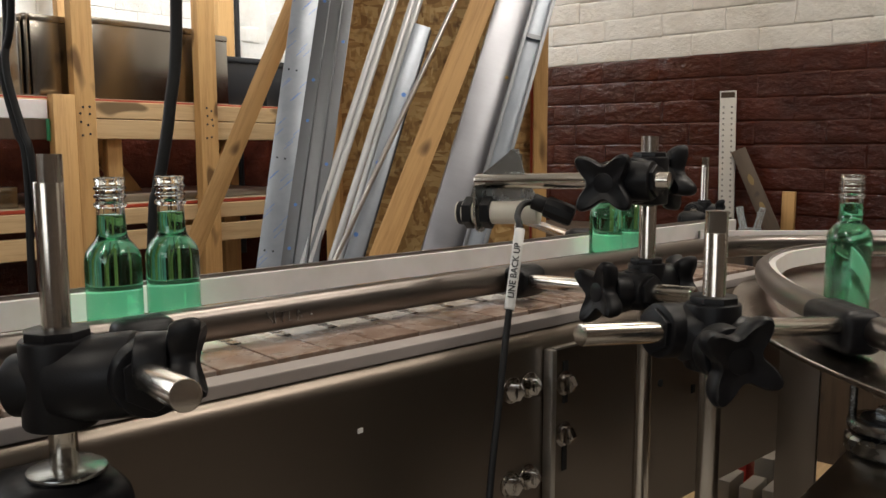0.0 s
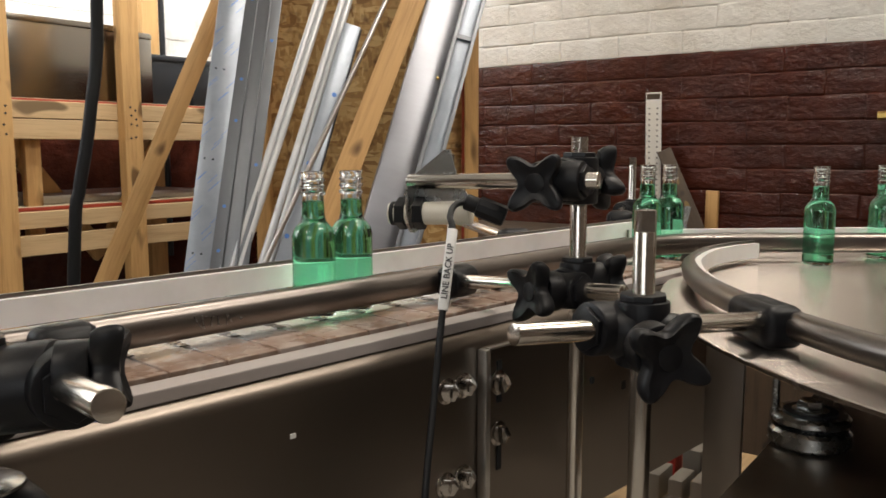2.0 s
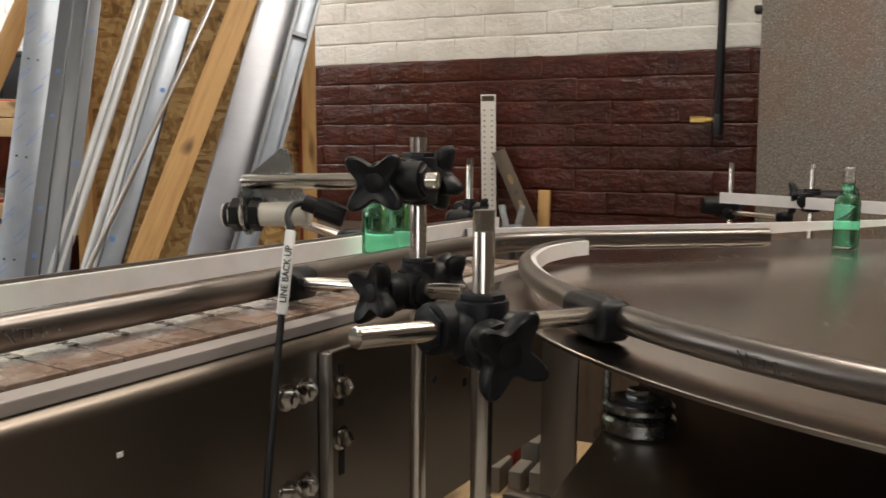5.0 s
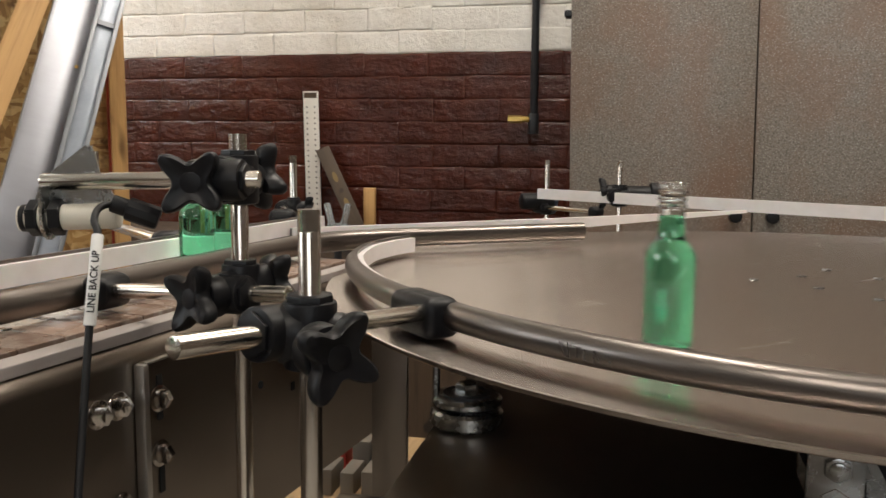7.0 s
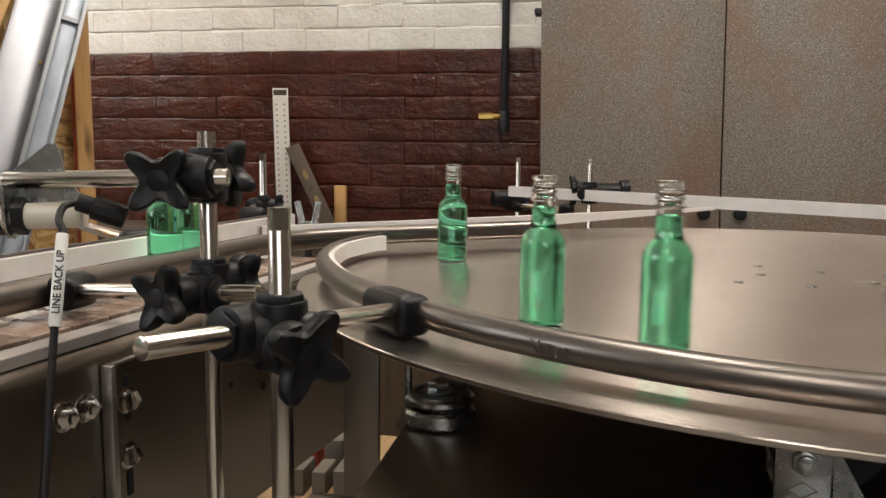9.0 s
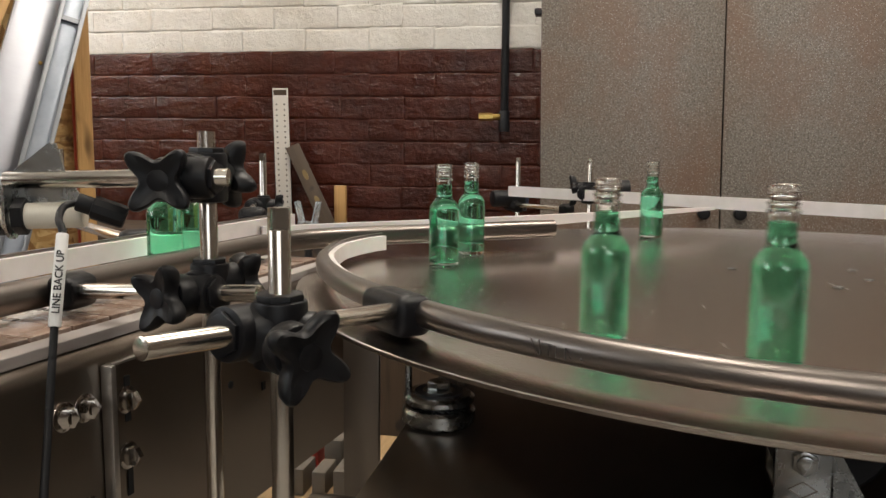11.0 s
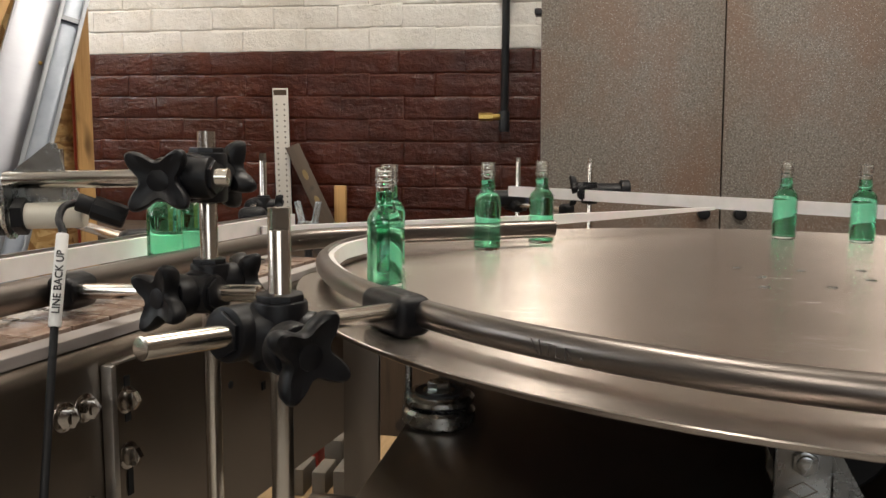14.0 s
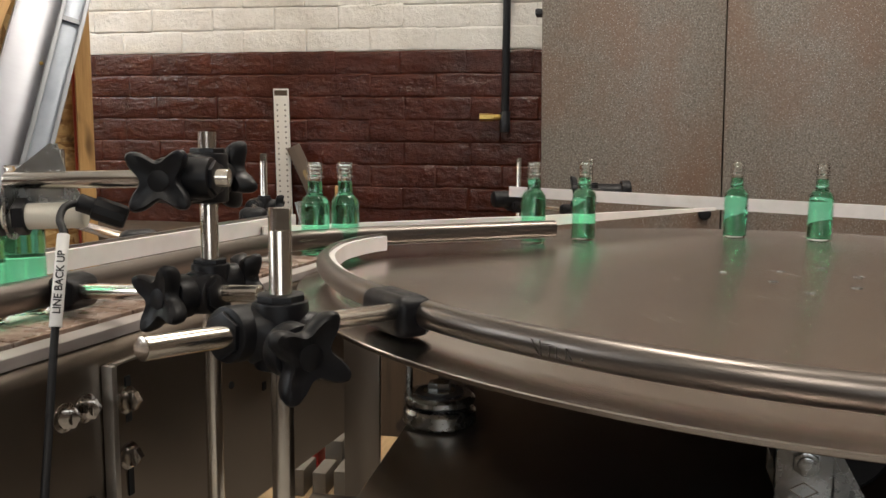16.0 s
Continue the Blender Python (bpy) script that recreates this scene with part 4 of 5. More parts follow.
# ---------------------------------------------------------------- bottles
def bottle_parts():
    """A miniature spirits bottle: 115 mm high, 34.5 mm across."""
    outer = [(0, 0.0015), (0.009, 0.0010), (0.0150, 0.0), (0.0166, 0.0012), (0.0172, 0.0035), (0.0172, 0.060), (0.0171, 0.064), (0.0160, 0.0685), (0.0132, 0.0725), (0.0105, 0.0755), (0.0094, 0.0785), (0.0089, 0.083), (0.0085, 0.094),
             (0.0084, 0.0960), (0.0098, 0.0968), (0.0100, 0.0985), (0.0086, 0.0998), (0.0086, 0.1018), (0.0097, 0.1026), (0.0097, 0.1038), (0.0086, 0.1048), (0.0086, 0.1068), (0.0097, 0.1076), (0.0097, 0.1088), (0.0086, 0.1098), (0.0086, 0.1118), (0.0092, 0.1128), (0.0092, 0.1145), (0.0086, 0.1150), (0.0066, 0.1150)]
    inner = [(0.0066, 0.112), (0.0068, 0.094), (0.0072, 0.0835), (0.0078, 0.0780), (0.0092, 0.0740), (0.0120, 0.0710), (0.0146, 0.0672), (0.0156, 0.0635), (0.0157, 0.0590), (0.0157, 0.0060), (0.0145, 0.0040), (0.0080, 0.0042), (0, 0.0052)]
    liquid = [(0, 0.0050), (0.0080, 0.0040), (0.0146, 0.0038), (0.01585, 0.0058), (0.01585, 0.0592), (0.01575, 0.0637), (0.0148, 0.0674), (0.0122, 0.0713), (0.0094, 0.0742), (0.0079, 0.0782), (0.0074, 0.0836), (0.0071, 0.0905), (0.0071, 0.0918), (0.0055, 0.0911), (0, 0.0910)]
    return lathe(outer + inner, 40), lathe(liquid, 40)


proto = thing("glass_bottle", Matrix(), "small clear glass bottle filled with green liquid, no cap", "bottle", "small bottles")
glass_bm, liquid_bm = bottle_parts()
glass = part("glass", glass_bm, GLASS, proto, smooth=35)
liquid = part("liquid", liquid_bm, LIQUID, proto, "bright green liquid", smooth=50)
glass.visible_shadow = liquid.visible_shadow = False
bottles = {"K1": proto}
for key in ("K2", "K3", "K4", "K5", "C1", "C2", "D1", "D2", "E1", "E2"):
    bottles[key] = copy_thing(proto, pose(0, 0, 0))

# ---------------------------------------------------------------- things leaning against the strand board
def plank(name, p, q, width, thick, mat, label, category, turn=0.0, parent=None, up=None, bevel=0.002):
    """A long straight piece from p to q, its wide face towards the lens."""
    p, q = Vector(p), Vector(q)
    z = (q - p).normalized()
    face = Vector((-0.03, -0.02, 1.04)) - (p + q) / 2
    y = -(face - z * face.dot(z)).normalized()
    x = y.cross(z)
    m = Matrix((x, y, z)).transposed().to_4x4() @ pose(0, 0, 0, 0, 0, turn)
    m.translation = (p + q) / 2
    bm = bmesh.new()
    box(bm, width, thick, (q - p).length, Matrix(), bevel)
    ob = part(name, bm, mat, parent)
    ob.matrix_world = m
    if label:
        tagged(ob, label, category)
    return ob


board = thing("strand_board_partition", pose(-1.735, 1.925, 0, 0, 0, 40.6), "strand board sheet on a pine stud frame", "partition")
bm = bmesh.new()
box(bm, 0.66, 0.018, 2.44, pose(0.0, 0.03, 1.22), 0.001)
part("sheet", bm, OSB, board)
for k in (-0.30, 0.335):
    bm = bmesh.new()
    box(bm, 0.042, 0.089, 2.44, pose(k, -0.022 if k < 0 else 0.01, 1.22), 0.003)
    part("stud", bm, PINE, board)
bm = bmesh.new()
box(bm, 0.006, 0.02, 2.44, pose(0.311, -0.003, 1.22))
part("edge_strip", bm, RED_EDGE, board)

# film-covered steel channel
chan = thing("steel_channel", Matrix(), "long steel channel in printed protective film, leaning", "steel channel")
c0, c1 = (-1.537, 0.988, 0.0), (-1.867, 1.672, 2.1)
face = plank("web", c0, c1, 0.069, 0.004, FILM, "", "", 0, chan)
# Dark grey steel here carries the shade of the flange turned away.
flange = plank("flange", (-1.496, 1.0265, 0.0), (-1.800, 1.7335, 2.1), 0.094, 0.004, GALV, "", "", -14, chan)
rng = random.Random(5)
bm = bmesh.new()
for k in range(36):
    z = -1.07 + 0.060 * k
    for dx in ((-0.024, -0.021) if k % 2 else (0.004, 0.008, 0.022)):
        box(bm, 0.0011, 0.0006, 0.032, pose(dx, -0.0024, z + rng.uniform(-0.02, 0.02) + dx, 0, 38, 0))
ob = tagged(part("film_print", bm, FILM_BLUE, chan, "blue unreadable print strokes"), kind="stuff")
ob.matrix_world = face.matrix_world
bm = bmesh.new()
for k in range(20):
    cyl(bm, 0.0045, 0.0008, pose(-0.030 if k % 3 else 0.034, -0.0024, -1.06 + 0.112 * k, 90, 0, 0), 12)
ob = tagged(part("film_dots", bm, FILM_BLUE, chan, "blue film dots"), kind="stuff")
ob.matrix_world = flange.matrix_world
bm = bmesh.new()
for k in range(9):
    for dx in (-0.020, 0.0):
        cyl(bm, 0.0025, 0.0008, pose(dx, -0.0024, -1.0 + 0.24 * k, 90, 0, 0), 10)
ob = tagged(part("punched_holes", bm, DARK_HOLE, chan), kind="stuff")
ob.matrix_world = face.matrix_world
bm = bmesh.new()
box(bm, 0.004, 0.012, 2.25, pose(-0.016, -0.004, 0), 0.001)
ob = part("rib", bm, GALV, chan)
ob.matrix_world = flange.matrix_world
bm = bmesh.new()
box(bm, 0.005, 0.014, 2.25, pose(0.018, -0.005, 0), 0.001)
ob = part("rib", bm, GALV, chan)
ob.matrix_world = flange.matrix_world


def pipe(name, p, q, r, mat, label):
    bm = bmesh.new()
    m, h = axis(p, q)
    cyl(bm, r, h, Matrix(), 20, bevel=0.001)
    ob = part(name, bm, mat)
    ob.matrix_world = m
    return tagged(ob, label, "tube", "leaning tubes")


pipe("metal_tube", (-1.605, 0.938, 0.0), (-1.598, 1.912, 2.1), 0.0088, SATIN_TUBE, "bright metal tube leaning on the board")
pipe("metal_tube", (-1.589, 0.952, 0.0), (-1.586, 1.922, 2.1), 0.0088, SATIN_TUBE, "bright metal tube leaning on the board")
pipe("metal_tube", (-1.550, 0.985, 0.0), (-1.552, 1.952, 2.1), 0.0092, SATIN_TUBE, "bright metal tube leaning on the board")
pipe("metal_tube", (-1.532, 1.000, 0.0), (-1.540, 1.961, 2.1), 0.0085, SATIN_TUBE, "bright metal tube leaning on the board")
pipe("metal_tube", (-1.597, 0.870, 0.0), (-1.344, 2.055, 2.1), 0.0064, STEEL_SHEET, "thin grey steel tube leaning across the others")
ang = plank("steel_angle", (-1.512, 1.034, 0.0), (-1.496, 1.616, 1.352), 0.044, 0.022, FILM, "film-covered grey steel angle, shade painted on one side", "steel angle")
# The side turned from the light is coloured black for its shade.
bm = bmesh.new()
box(bm, 0.004, 0.045, 1.46, pose(0.0245, 0.010, 0))
part("side", bm, BLACK_METAL, ang)
for k in range(7):
    dot = cyl(bmesh.new(), 0.006, 0.0008, pose(rng.uniform(-0.012, 0.012), -0.0114, -0.6 + 0.19 * k, 90, 0, 0), 16)
    part("film_dot", dot, FILM_BLUE, ang, "blue film dot")
plank("timber_beam", (-1.479, 0.9715, 0.0), (-1.323, 2.0735, 2.1), 0.059, 0.036, PINE, "long pine beam leaning against the board", "timber beam")
alu = thing("aluminium_trunking", Matrix(), "tall shiny aluminium trunking cover leaning on the board", "metal cover")
_f = plank("cover", (-1.3645, 1.166, 0.0), (-1.349, 2.1475, 2.1), 0.095, 0.006, BRIGHT_ALU, "", "", 6, alu)
for k in (-0.0485, 0.0485):
    bm = bmesh.new()
    box(bm, 0.003, 0.030, 2.28, pose(k, 0.012, 0), 0.001)
    ob = part("side", bm, BRIGHT_ALU, alu)
    ob.matrix_world = _f.matrix_world
for k in (-0.33, 0.26, 0.9):
    bm = bmesh.new()
    cyl(bm, 0.0045, 0.004, pose(0.034, -0.005, k - 0.06, 90, 0, 0), 16, bevel=0.001)
    ob = part("screw", bm, BRASS, alu)
    ob.matrix_world = _f.matrix_world
prof = thing("aluminium_profile", Matrix(), "slotted aluminium profile leaning on the board", "profile")
p0, p1 = (-1.284, 1.196, 0.0), (-1.2745, 2.166, 2.1)
w = plank("web", p0, p1, 0.044, 0.004, FILM, "", "", 0, prof)
for k in (-0.024, 0.024):
    bm = bmesh.new()
    box(bm, 0.011, 0.022, 2.28, pose(k, -0.006, 0), 0.0015)
    ob = part("lip", bm, GALV, prof)
    ob.matrix_world = w.matrix_world
for k in (-0.4, 0.3):
    bm = bmesh.new()
    box(bm, 0.044, 0.010, 0.012, pose(0, -0.006, k))
    ob = part("spacer", bm, GALV, prof)
    ob.matrix_world = w.matrix_world

# ---------------------------------------------------------------- timber rack against the west wall
rack = thing("timber_rack", pose(-2.78, 0, 0), "open pine storage rack with two ply shelves", "rack")
for y, wd in ((1.340, 0.072), (1.820, 0.077), (0.55, 0.075)):
    bm = bmesh.new()
    box(bm, 0.042, wd, 2.6, pose(0, y, 1.3), 0.003)
    part("post", bm, PINE, rack, smooth=21)
bm = bmesh.new()
box(bm, 0.042, 0.075, 1.216, pose(0.004, 1.266, 0.608), 0.003)
part("short_post", bm, PINE, rack)
for y in (0.7, 1.6, 2.35):
    bm = bmesh.new()
    box(bm, 0.042, 0.089, 2.6, pose(-0.62, y, 1.3), 0.003)
    part("rear_post", bm, PINE, rack)
for z, h in ((1.172, 0.060), (1.1055, 0.068), (0.797, 0.058), (0.71, 0.07)):
    bm = bmesh.new()
    box(bm, 0.036, 2.3, h, pose(-0.042, 1.35, z), 0.003)
    part("rail", bm, PINE_Y, rack, smooth=21)
for z in (1.203, 0.834):
    bm = bmesh.new()
    box(bm, 0.62, 2.3, 0.016, pose(-0.35, 1.35, z), 0.001)
    part("shelf", bm, PLY, rack, smooth=21)
    bm = bmesh.new()
    box(bm, 0.004, 2.3, 0.012, pose(-0.036, 1.35, z), 0.001)
    part("shelf_edging", bm, RED_EDGE, rack, "red painted shelf edge")
for z, h, mt, lb in ((1.166, 0.060, WHITE_PLASTIC, "white faced board"), (1.1015, 0.066, OLD_WOOD, "dark brown board")):
    bm = bmesh.new()
    box(bm, 0.020, 1.1, h, pose(-0.012, 0.672, z), 0.002)
    part("front_board", bm, mt, rack, lb, smooth=21)
bm = bmesh.new()
box(bm, 0.004, 0.012, 0.072, pose(0.000, 1.220, 1.10), 0.001)
part("tape", bm, GREEN_TAPE, rack, "strip of green tape")
bm = bmesh.new()
box(bm, 0.036, 0.056, 0.36, pose(-0.080, 1.480, 0.90), 0.003)
part("short_stud", bm, PINE, rack)
bm = bmesh.new()
box(bm, 0.02, 0.06, 0.5, pose(-0.11, 1.93, 0.94, -32, 0, 0), 0.003)
part("diagonal", bm, PINE, rack)
bm = bmesh.new()
box(bm, 0.03, 0.07, 0.8, pose(-0.30, 1.62, 0.93, 38, 0, 0), 0.003)
part("diagonal", bm, PINE, rack)
rng = random.Random(9)
for y in (1.325, 1.350, 1.810, 1.832, 1.25):
    for z in (1.085, 1.12, 1.155, 1.185):
        bm = bmesh.new()
        cyl(bm, 0.0042, 0.002, pose(0.0215, y + rng.uniform(-0.006, 0.006), z + rng.uniform(-0.01, 0.01), 0, 90, 0), 10)
        part("nail", bm, BLACK_METAL, rack)
plank("timber_brace", (-2.308, 1.050, 0.0), (-2.123, 2.039, 2.1), 0.058, 0.038, PINE, "pine brace leaning diagonally before the rack", "timber beam")


def metal_box(x, y, z, sx, sy, sz, mat, label, name="metal_box"):
    ob = thing(name, pose(x, y, z), label, "metal box", "metal boxes on the rack")
    bm = bmesh.new()
    box(bm, sx, sy, sz, pose(0, 0, sz / 2), 0.004)
    part("casing", bm, mat, ob)
    bm = bmesh.new()
    box(bm, 0.004, sy * 0.98, 0.016, pose(sx / 2 + 0.002, 0, sz - 0.014), 0.001)
    part("folded_lip", bm, mat, ob)


metal_box(-3.02, 1.262, 1.212, 0.40, 0.130, 0.262, STEEL_BOX, "brushed stainless steel box on the upper shelf")
metal_box(-3.02, 1.184, 1.212, 0.40, 0.014, 0.262, STEEL_BOX, "thin steel cover standing on the upper shelf", "steel_cover")
metal_box(-3.02, 1.162, 1.212, 0.40, 0.014, 0.255, STEEL_BOX, "thin steel cover standing on the upper shelf", "steel_cover")
metal_box(-3.02, 1.590, 1.212, 0.40, 0.44, 0.275, STEEL_BOX, "large brushed stainless steel box on the upper shelf")
metal_box(-3.02, 1.888, 1.212, 0.40, 0.130, 0.262, STEEL_BOX, "narrow brushed stainless steel box on the upper shelf")
metal_box(-3.02, 2.050, 1.212, 0.36, 0.18, 0.190, BLACK_METAL, "black sheet metal box on the upper shelf")
metal_box(-3.02, 2.245, 1.212, 0.36, 0.18, 0.185, BLACK_METAL, "black sheet metal box on the upper shelf")
metal_box(-3.08, 1.75, 0.843, 0.36, 0.95, 0.03, STEEL_SHEET, "flat stack of steel sheets on the lower shelf", "sheet_stack")
metal_box(-3.05, 0.95, 0.843, 0.36, 0.40, 0.07, STEEL_BOX, "low steel tray on the lower shelf", "steel_tray")

# hanging cables
hose = thing("hanging_cable", Matrix(), "thick black cable hanging from the ceiling", "cable")
part("lead", tube_along([(-1.50, 0.91, 3.3), (-1.495, 0.90, 2.0), (-1.489, 0.894, 1.325), (-1.482, 0.865, 1.108), (-1.487, 0.838, 0.967), (-1.488, 0.825, 0.891), (-1.49, 0.80, 0.5), (-1.45, 0.78, 0.012)], 0.0115), RUBBER, hose)
for dx in (0.0, 0.022):
    hang = thing("hanging_cable", Matrix(), "black cable drooping from the ceiling", "cable")
    part("lead", tube_along([(-1.50 - dx, 0.55, 3.3), (-1.53 + dx * 2, 0.585, 1.7), (-1.527 + dx, 0.592, 1.290), (-1.518 - dx * 0.6, 0.582, 1.176), (-1.488 - dx, 0.590, 1.071), (-1.470 - dx, 0.595, 1.005), (-1.46, 0.60 - dx, 0.7), (-1.46 - dx, 0.60, 0.008)], 0.0062), RUBBER, hang)
drop = thing("conduit", Matrix(), "thin black conduit down the white wall", "conduit")
bm = bmesh.new()
rod(bm, (-3.585, 2.56, 0.5), (-3.585, 2.56, 3.29), 0.014, 12)
part("tube", bm, PIPE_BLACK, drop)

# ---------------------------------------------------------------- before the north wall
pipe_ob = thing("wall_pipe", Matrix(), "black iron pipe with a brass tap on the wall", "pipe")
bm = bmesh.new()
rod(bm, (-0.343, 2.715, 1.105), (-0.343, 2.715, 3.29), 0.0125, 16)
rod(bm, (-0.343, 2.715, 1.085), (-0.343, 2.715, 1.150), 0.017, 16)
part("riser", bm, PIPE_BLACK, pipe_ob)
bm = bmesh.new()
rod(bm, (-0.343, 2.715, 1.132), (-0.385, 2.705, 1.132), 0.010, 12)
rod(bm, (-0.380, 2.705, 1.132), (-0.425, 2.700, 1.132), 0.0125, 6)
part("tap", bm, BRASS, pipe_ob, "brass tap")
for z in (1.55, 2.6):
    bm = bmesh.new()
    box(bm, 0.05, 0.05, 0.02, pose(-0.343, 2.727, z), 0.004)
    part("clip", bm, PIPE_BLACK, pipe_ob)

shelf_unit = thing("low_cupboard", pose(-1.0, 2.58, 0), "low dark cupboard against the brown wall", "cupboard")
bm = bmesh.new()
box(bm, 1.6, 0.30, 0.76, pose(0, 0, 0.38), 0.004)
part("carcass", bm, OLD_WOOD, shelf_unit)
ruler = thing("ruler", pose(-1.105, 2.718, 0.764, 3, 0, 0), "tall white graduated ruler leaning on the wall", "ruler")
bm = bmesh.new()
box(bm, 0.054, 0.006, 0.462, pose(0, 0, 0.231), 0.001)
part("blade", bm, RULER_WHITE, ruler)
bm = bmesh.new()
for k in range(22):
    for dx in (-0.014, 0.014):
        box(bm, 0.0055, 0.0006, 0.0055, pose(dx, -0.0032, 0.02 + 0.0185 * k))
tagged(part("graduation", bm, SCALE_GREY, ruler, "black unreadable scale marks"), kind="stuff")
bm = bmesh.new()
box(bm, 0.046, 0.0006, 0.018, pose(0, -0.0032, 0.448))
cyl(bm, 0.004, 0.0008, pose(0, -0.0034, 0.448, 90, 0, 0), 12)
part("end_band", bm, OLD_WOOD, ruler)
level = plank("spirit_level", (-0.925, 2.66, 0.764), (-1.070, 2.71, 1.030), 0.048, 0.022, OLD_WOOD, "old wooden spirit level leaning at a slant", "spirit level")
for k in (-0.06, 0.04):
    bm = bmesh.new()
    cyl(bm, 0.009, 0.001, Matrix.Translation((0, -0.0115, k)) @ pose(0, 0, 0, 90, 0, 0) @ Matrix.Diagonal((0.9, 2.2, 1, 1)), 16)
    part("vial_plate", bm, OLD_BRASS, level, "brass vial plate")
bm = bmesh.new()
box(bm, 0.040, 0.020, 0.135, pose(0, 0, 0.0675), 0.002)
ob = part("wood_offcut", bm, PINE)
ob.matrix_world = pose(-0.900, 2.712, 0.764)
tagged(ob, "pale pine offcut standing against the wall", "offcut")
fork = thing("clear_bracket", pose(-0.462, 1.165, 0.0), "clear forked plastic bracket on a thin stand", "bracket")
bm = bmesh.new()
cyl(bm, 0.006, 0.92, pose(0, 0, 0.46), 12)
cyl(bm, 0.05, 0.008, pose(0, 0, 0.004), 20)
part("stand", bm, BLACK_METAL, fork)
for k in (-1, 1):
    bm = bmesh.new()
    box(bm, 0.007, 0.012, 0.034, pose(k * 0.013, 0, 0.938, 0, 14 * k, 0), 0.001)
    part("prong", bm, CLEAR, fork)
bm = bmesh.new()
box(bm, 0.03, 0.014, 0.006, pose(0, 0, 0.922), 0.001)
part("saddle", bm, CLEAR, fork)

# speckled boards behind the turntable
speckled = []
for x0, x1 in ((-0.179, 0.3055), (0.3095, 1.05)):
    ob = thing("speckled_board", pose((x0 + x1) / 2, 2.35, 0, 0, -1.0, 0), "tall speckled grey-brown board standing upright", "board", "speckled boards")
    bm = bmesh.new()
    box(bm, x1 - x0, 0.03, 2.5, pose(0, 0, 1.25), 0.002)
    part("panel", bm, SPECKLE, ob)
    speckled.append(ob)
    bm = bmesh.new()
    box(bm, 0.3, 0.25, 0.03, pose(0, 0.12, 0.015))
    part("foot", bm, PINE, ob)
for x in (0.248, 0.342):
    bm = bmesh.new()
    cyl(bm, 0.017, 0.030, pose(0, 0, 0, 90, 0, 0), 20, bevel=0.005)
    ob = part("rubber_buffer", bm, RUBBER, speckled[0 if x < 0.29 else 1], "round black rubber buffer")
    ob.matrix_world = pose(x, 2.319, 0.862)
bm = bmesh.new()
box(bm, 0.02, 0.05, 0.018, Matrix(), 0.004)
ob = part("wall_bracket", bm, PIPE_BLACK)
ob.matrix_world = pose(-0.212, 2.35, 1.405)
tagged(ob, "small black clip at the board's edge", "clip")


# ---------------------------------------------------------------- brickwork of the two walls in view
def brick_mesh(w, h, seed, wobble, rim_depth):
    """An uneven painted brick: a lumpy face with worn corners, and plain sides."""
    rng = random.Random(seed)
    bm = bmesh.new()
    across, upward = (0.0, 0.035, 0.34, 0.66, 0.965, 1.0), (0.0, 0.10, 0.5, 0.90, 1.0)
    grid = []
    for a in across:
        col = []
        for b in upward:
            rim = (a in (0.0, 1.0)) + (b in (0.0, 1.0))
            y = -0.012 + rim_depth * min(1.3, rim) * rng.uniform(0.3, 1.2) + rng.uniform(-wobble, wobble)
            col.append(bm.verts.new((w * (a - 0.5), y, h * (b - 0.5) + rng.uniform(-0.0022, 0.0022))))
        grid.append(col)
    for i in range(len(across) - 1):
        for k in range(len(upward) - 1):
            bm.faces.new((grid[i][k], grid[i + 1][k], grid[i + 1][k + 1], grid[i][k + 1]))
    back = bmesh.ops.extrude_edge_only(bm, edges=[e for e in bm.edges if len(e.link_faces) == 1])
    for v in back["geom"]:
        if isinstance(v, bmesh.types.BMVert):
            v.co.y = 0.012
    bmesh.ops.recalc_face_normals(bm, faces=bm.faces)
    me = bpy.data.meshes.new("brick")
    bm.to_mesh(me)
    bm.free()
    for p in me.polygons:
        p.use_smooth = True
    return me


COURSE, BRICK_W, BRICK_H = 0.0758, 0.2285, 0.0768
brick_sets = {}
for nm, mat in (("brown", BROWN_PAINT), ("white", WHITE_PAINT)):
    brick_sets[nm] = [brick_mesh(BRICK_W, BRICK_H, s, 0.0008 if nm == "brown" else 0.0005, 0.0017 if nm == "brown" else 0.0006) for s in range(9)]
    for me in brick_sets[nm]:
        me.materials.append(mat)


def dado(name, lo, hi, mat, label):
    return slab(name, lo, hi, mat, label)


dado("brown_dado_north", (X0, Y1 - 0.001, 0), (X1, Y1 + 0.0039, DADO), BROWN_PAINT, "glossy brown painted lower wall")
dado("brown_dado_west", (X0 - 0.0039, Y0, 0), (X0 + 0.001, Y1 - 0.001, DADO), BROWN_PAINT, "glossy brown painted lower wall")


def courses(parent, along0, along1, z0, z1, place, seed):
    rng = random.Random(seed)
    k0, k1 = math.ceil((z0 - DADO) / COURSE), math.ceil((z1 - DADO) / COURSE)
    for k in range(k0, k1):
        zc = DADO + (k + 0.5) * COURSE
        kind = "brown" if k < 0 else "white"
        a = along0 + (0.112 if k % 2 else 0.0) + rng.uniform(-0.012, 0.012)
        while a < along1:
            ob = new("brick", rng.choice(brick_sets[kind]))
            ob.matrix_world = place(a, zc + rng.uniform(-0.002, 0.002), rng.uniform(-0.0005, 0.0009), rng.uniform(-0.2, 0.2), 0)
            ob.parent = parent
            a += 0.2262 + rng.uniform(-0.004, 0.004)


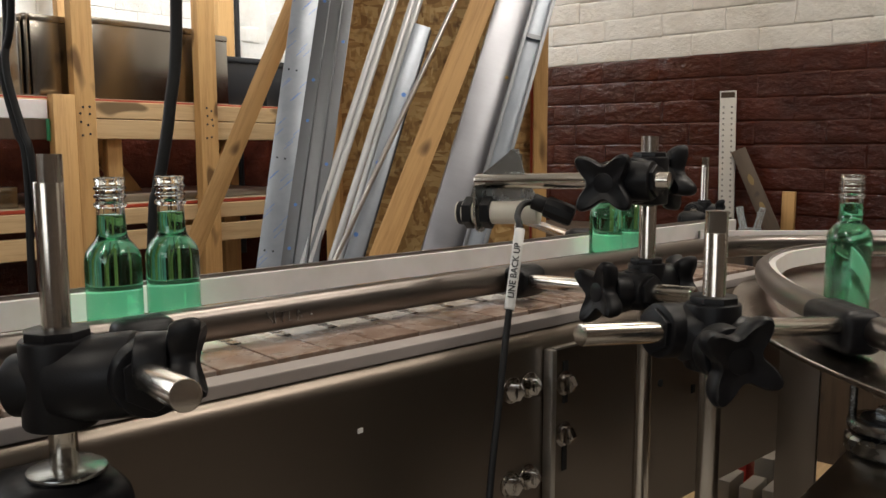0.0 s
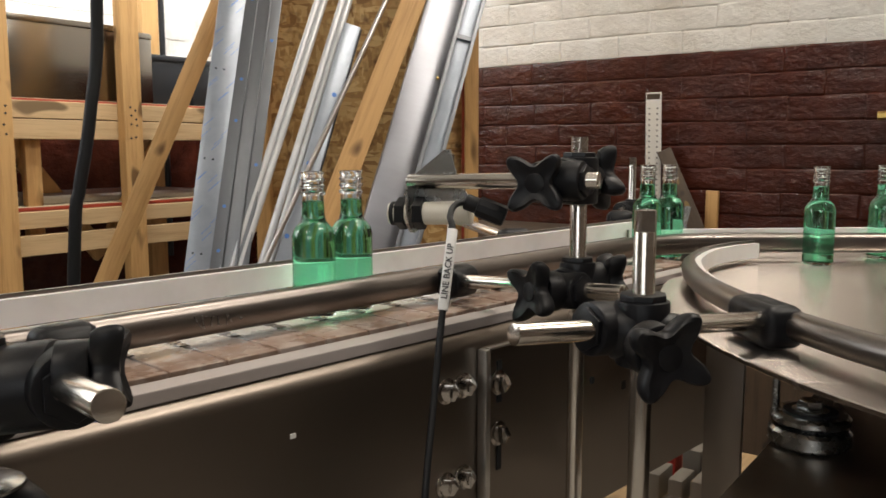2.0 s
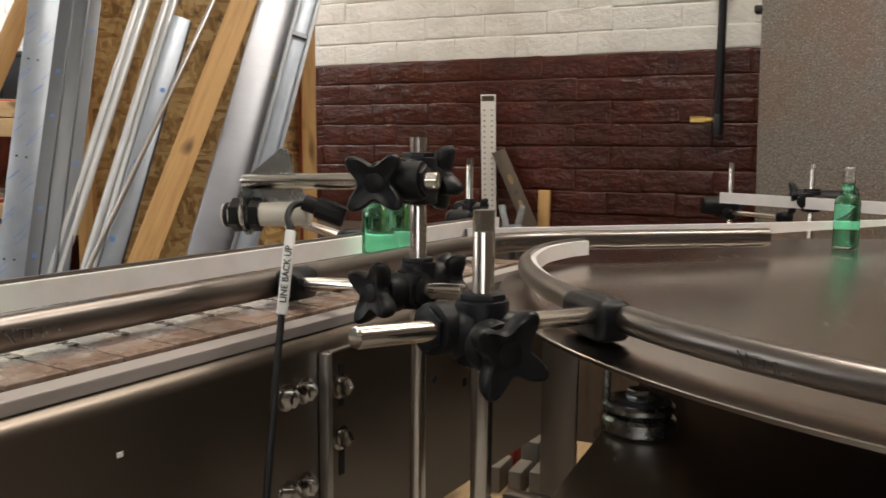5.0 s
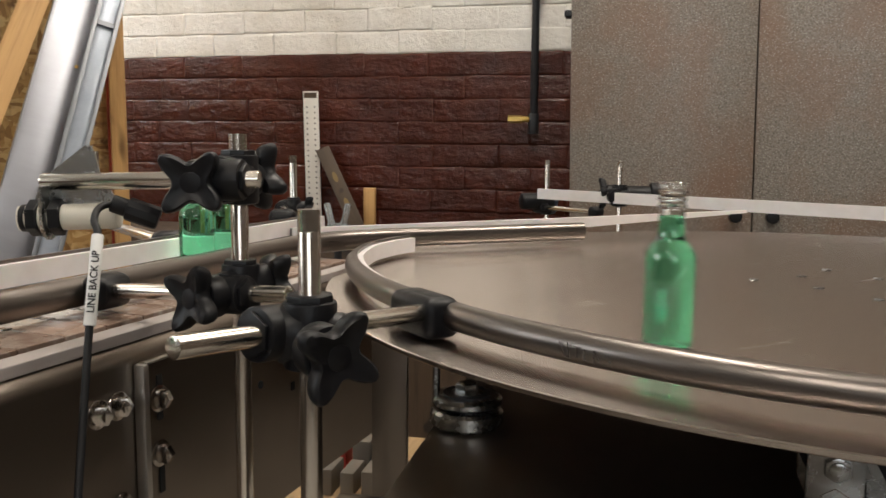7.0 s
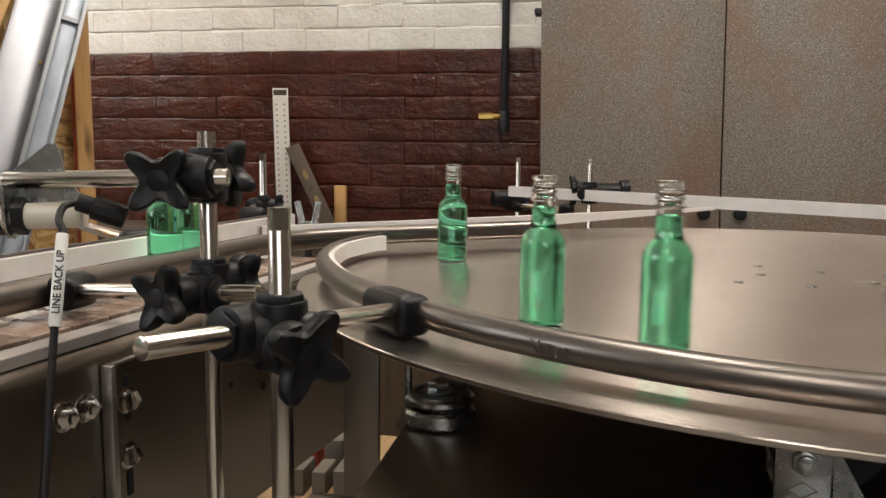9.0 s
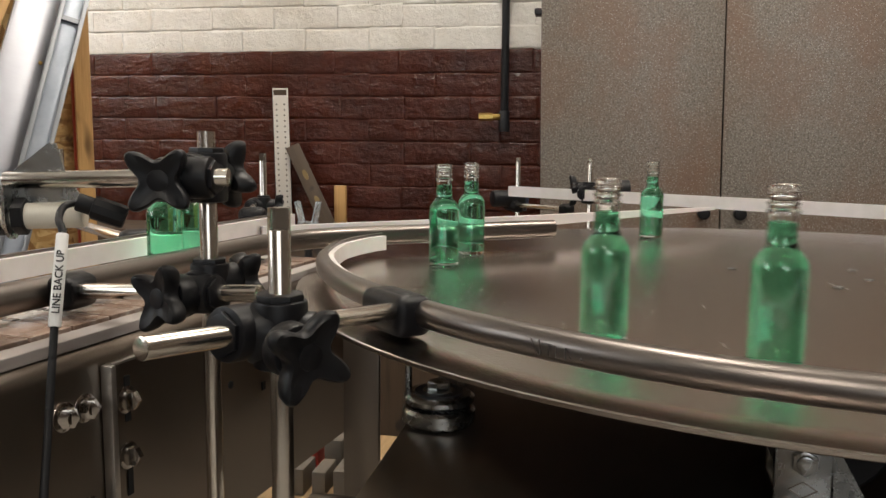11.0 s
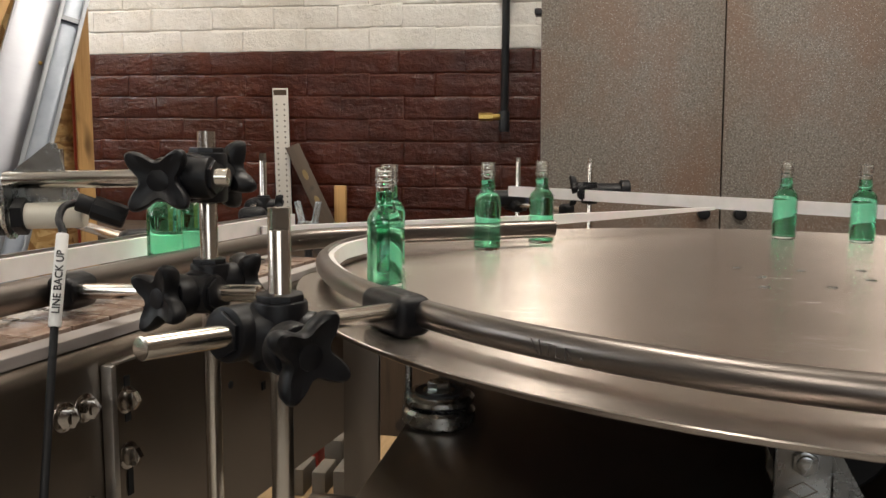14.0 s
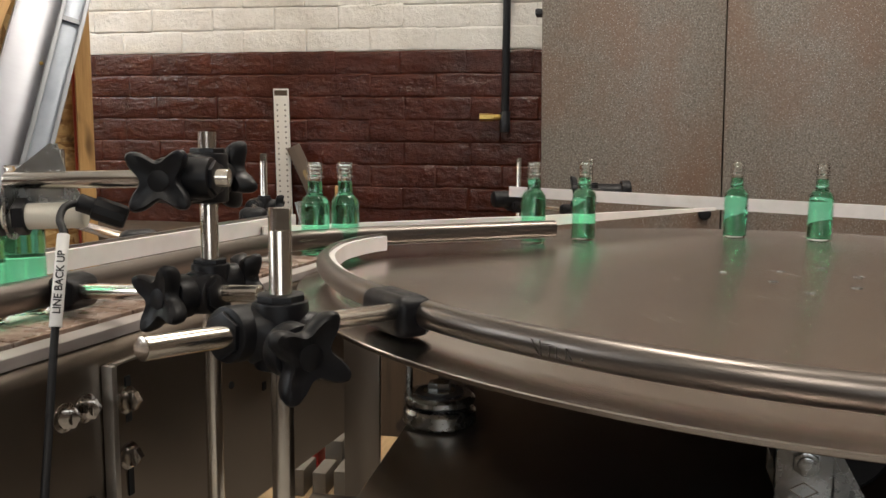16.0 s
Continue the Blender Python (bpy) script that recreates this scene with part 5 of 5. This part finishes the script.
courses(wall_north, -2.05, 0.05, 0.82, 1.73, lambda a, z, o, tilt, flip: pose(a, Y1 + (0.0140 if z > DADO else 0.0082) - o, z, flip, tilt, 0), 3)
courses(wall_north, -3.45, -2.05, 1.15, 1.85, lambda a, z, o, tilt, flip: pose(a, Y1 + (0.0140 if z > DADO else 0.0082) - o, z, flip, tilt, 0), 4)
courses(wall_west, 0.9, 2.6, 1.35, 1.80, lambda a, z, o, tilt, flip: pose(X0 - 0.0116 + o, a, z, flip, tilt, 90), 5)


# ---------------------------------------------------------------- what moves
def shift(t):
    """How far the belt has run at t seconds: it starts, stops at the back-up sensor, and starts again."""
    return float(np.interp(t, [0, 0.40, 0.60, 1.5, 2.0, 2.5, 3.0, 3.6, 3.8, 14.05, 14.25, 14.5, 15.0, 15.5, 16.0],
                           [0, 0.0, 0.018, 0.135, 0.214, 0.302, 0.388, 0.492, 0.507, 0.507, 0.524, 0.556, 0.632, 0.706, 0.770]))


def belt_path(a):
    """A bottle a metres along the belt; past the bend it follows the lane onto the table."""
    a0 = 0.855
    if a <= a0 - 0.02:
        return on_line(a)
    if a >= a0 + 0.04:
        return on_lane(a - a0 - 0.04 - 0.135)
    t = (a - a0 + 0.02) / 0.06
    p, q, c = on_line(a0 - 0.02), on_lane(-0.135), on_line(a0 + 0.012)
    return p * (1 - t) ** 2 + c * 2 * t * (1 - t) + q * t * t


def motions():
    start = {"C1": 0.703, "C2": 0.663, "D1": 0.196, "D2": 0.157, "E1": -0.283, "E2": -0.322}
    times = [0, 0.2, 0.4, 0.5, 0.6, 0.8, 1.0, 1.25, 1.5, 1.75, 2.0, 2.25, 2.5, 2.75, 3.0, 3.2, 3.4, 3.6, 3.7, 3.8, 4.0, 9.0, 13.8, 14.05, 14.15, 14.25, 14.5, 14.75, 15.0, 15.25, 15.5, 15.75, 16.0]
    for ob, a in belt_plates:
        walk(ob, [(t, plate_pose(a + shift(t))) for t in times])

    def seat(p, z):
        return pose(p.x, p.y, z)

    for key in ("D1", "D2", "E1", "E2"):
        walk(bottles[key], [(t, seat(belt_path(start[key] + shift(t)), BELT_Z if start[key] + shift(t) < 0.86 else TABLE_Z + 0.0002)) for t in times])
    # bottles that ride the disc: seconds, degrees, radius
    ride = {
        "K1": [(0, 103.0, 0.395), (8, -152.2, 0.395), (16, -408, 0.395)],
        "K2": [(0, 155.7, 0.392), (16, -356.3, 0.405)],
        "K3": [(0, 170.7, 0.385), (16, -341.2, 0.408)],
        "K4": [(0, -152, 0.455), (0.5, -174, 0.455), (1.0, -188, 0.454), (1.5, -200, 0.445), (2.5, -219, 0.415), (4.0, -260, 0.395), (16, -644, 0.400)],
        "K5": [(0, -128, 0.440), (0.5, -147, 0.453), (1.0, -164, 0.456), (1.5, -181.5, 0.455), (2.0, -194, 0.440), (2.5, -205.8, 0.408), (4.0, -243, 0.395), (16, -627, 0.403)],
        "C1": [(4.0, 136.5, 0.398), (5.5, 87.5, 0.405), (12, -114.5, 0.415), (12.5, -131, 0.440), (13, -146.5, 0.453), (13.6, -164.5, 0.456), (14.2, -182, 0.456), (14.5, -190, 0.455), (15, -203, 0.430), (15.5, -216, 0.406), (16, -231.4, 0.398)],
        "C2": [(4.4, 139, 0.400), (5.5, 101, 0.410), (12, -100, 0.405), (12.5, -115.5, 0.420), (13, -131.5, 0.440), (13.6, -150, 0.452), (14.2, -166.5, 0.456), (14.5, -175.5, 0.457), (15, -191.8, 0.457), (15.5, -204.3, 0.427), (16, -218, 0.403)]}
    for key, knots in ride.items():
        kt, ka, kr = zip(*knots)
        rows = []
        if key in start:
            lead = {"C1": [(2.5, on_lane(-0.051)), (3.0, on_lane(0.033)), (3.2, on_lane(0.076))], "C2": [(2.5, on_lane(-0.098)), (3.0, on_lane(-0.040)), (3.2, on_lane(0.0)), (3.5, on_lane(0.062))]}[key]
            rows = [(t, seat(belt_path(start[key] + shift(t)), BELT_Z)) for t in (0, 0.2, 0.4, 0.5, 0.6, 0.8, 1.0, 1.25, 1.5)]
            rows += [(t, seat(p, TABLE_Z + 0.0002)) for t, p in lead]
        for t in sorted({kt[0], *[k * 0.25 for k in range(65)], 16.0}):
            if t >= kt[0]:
                rows.append((t, seat(polar(float(np.interp(t, kt, kr)), float(np.interp(t, kt, ka))), TABLE_Z + 0.0002)))
        walk(bottles[key], rows)
    walk(disc, [(0.5 * k, pose(CENTRE.x, CENTRE.y, TABLE_Z, 0, 0, -16.0 * k)) for k in range(33)])


motions()
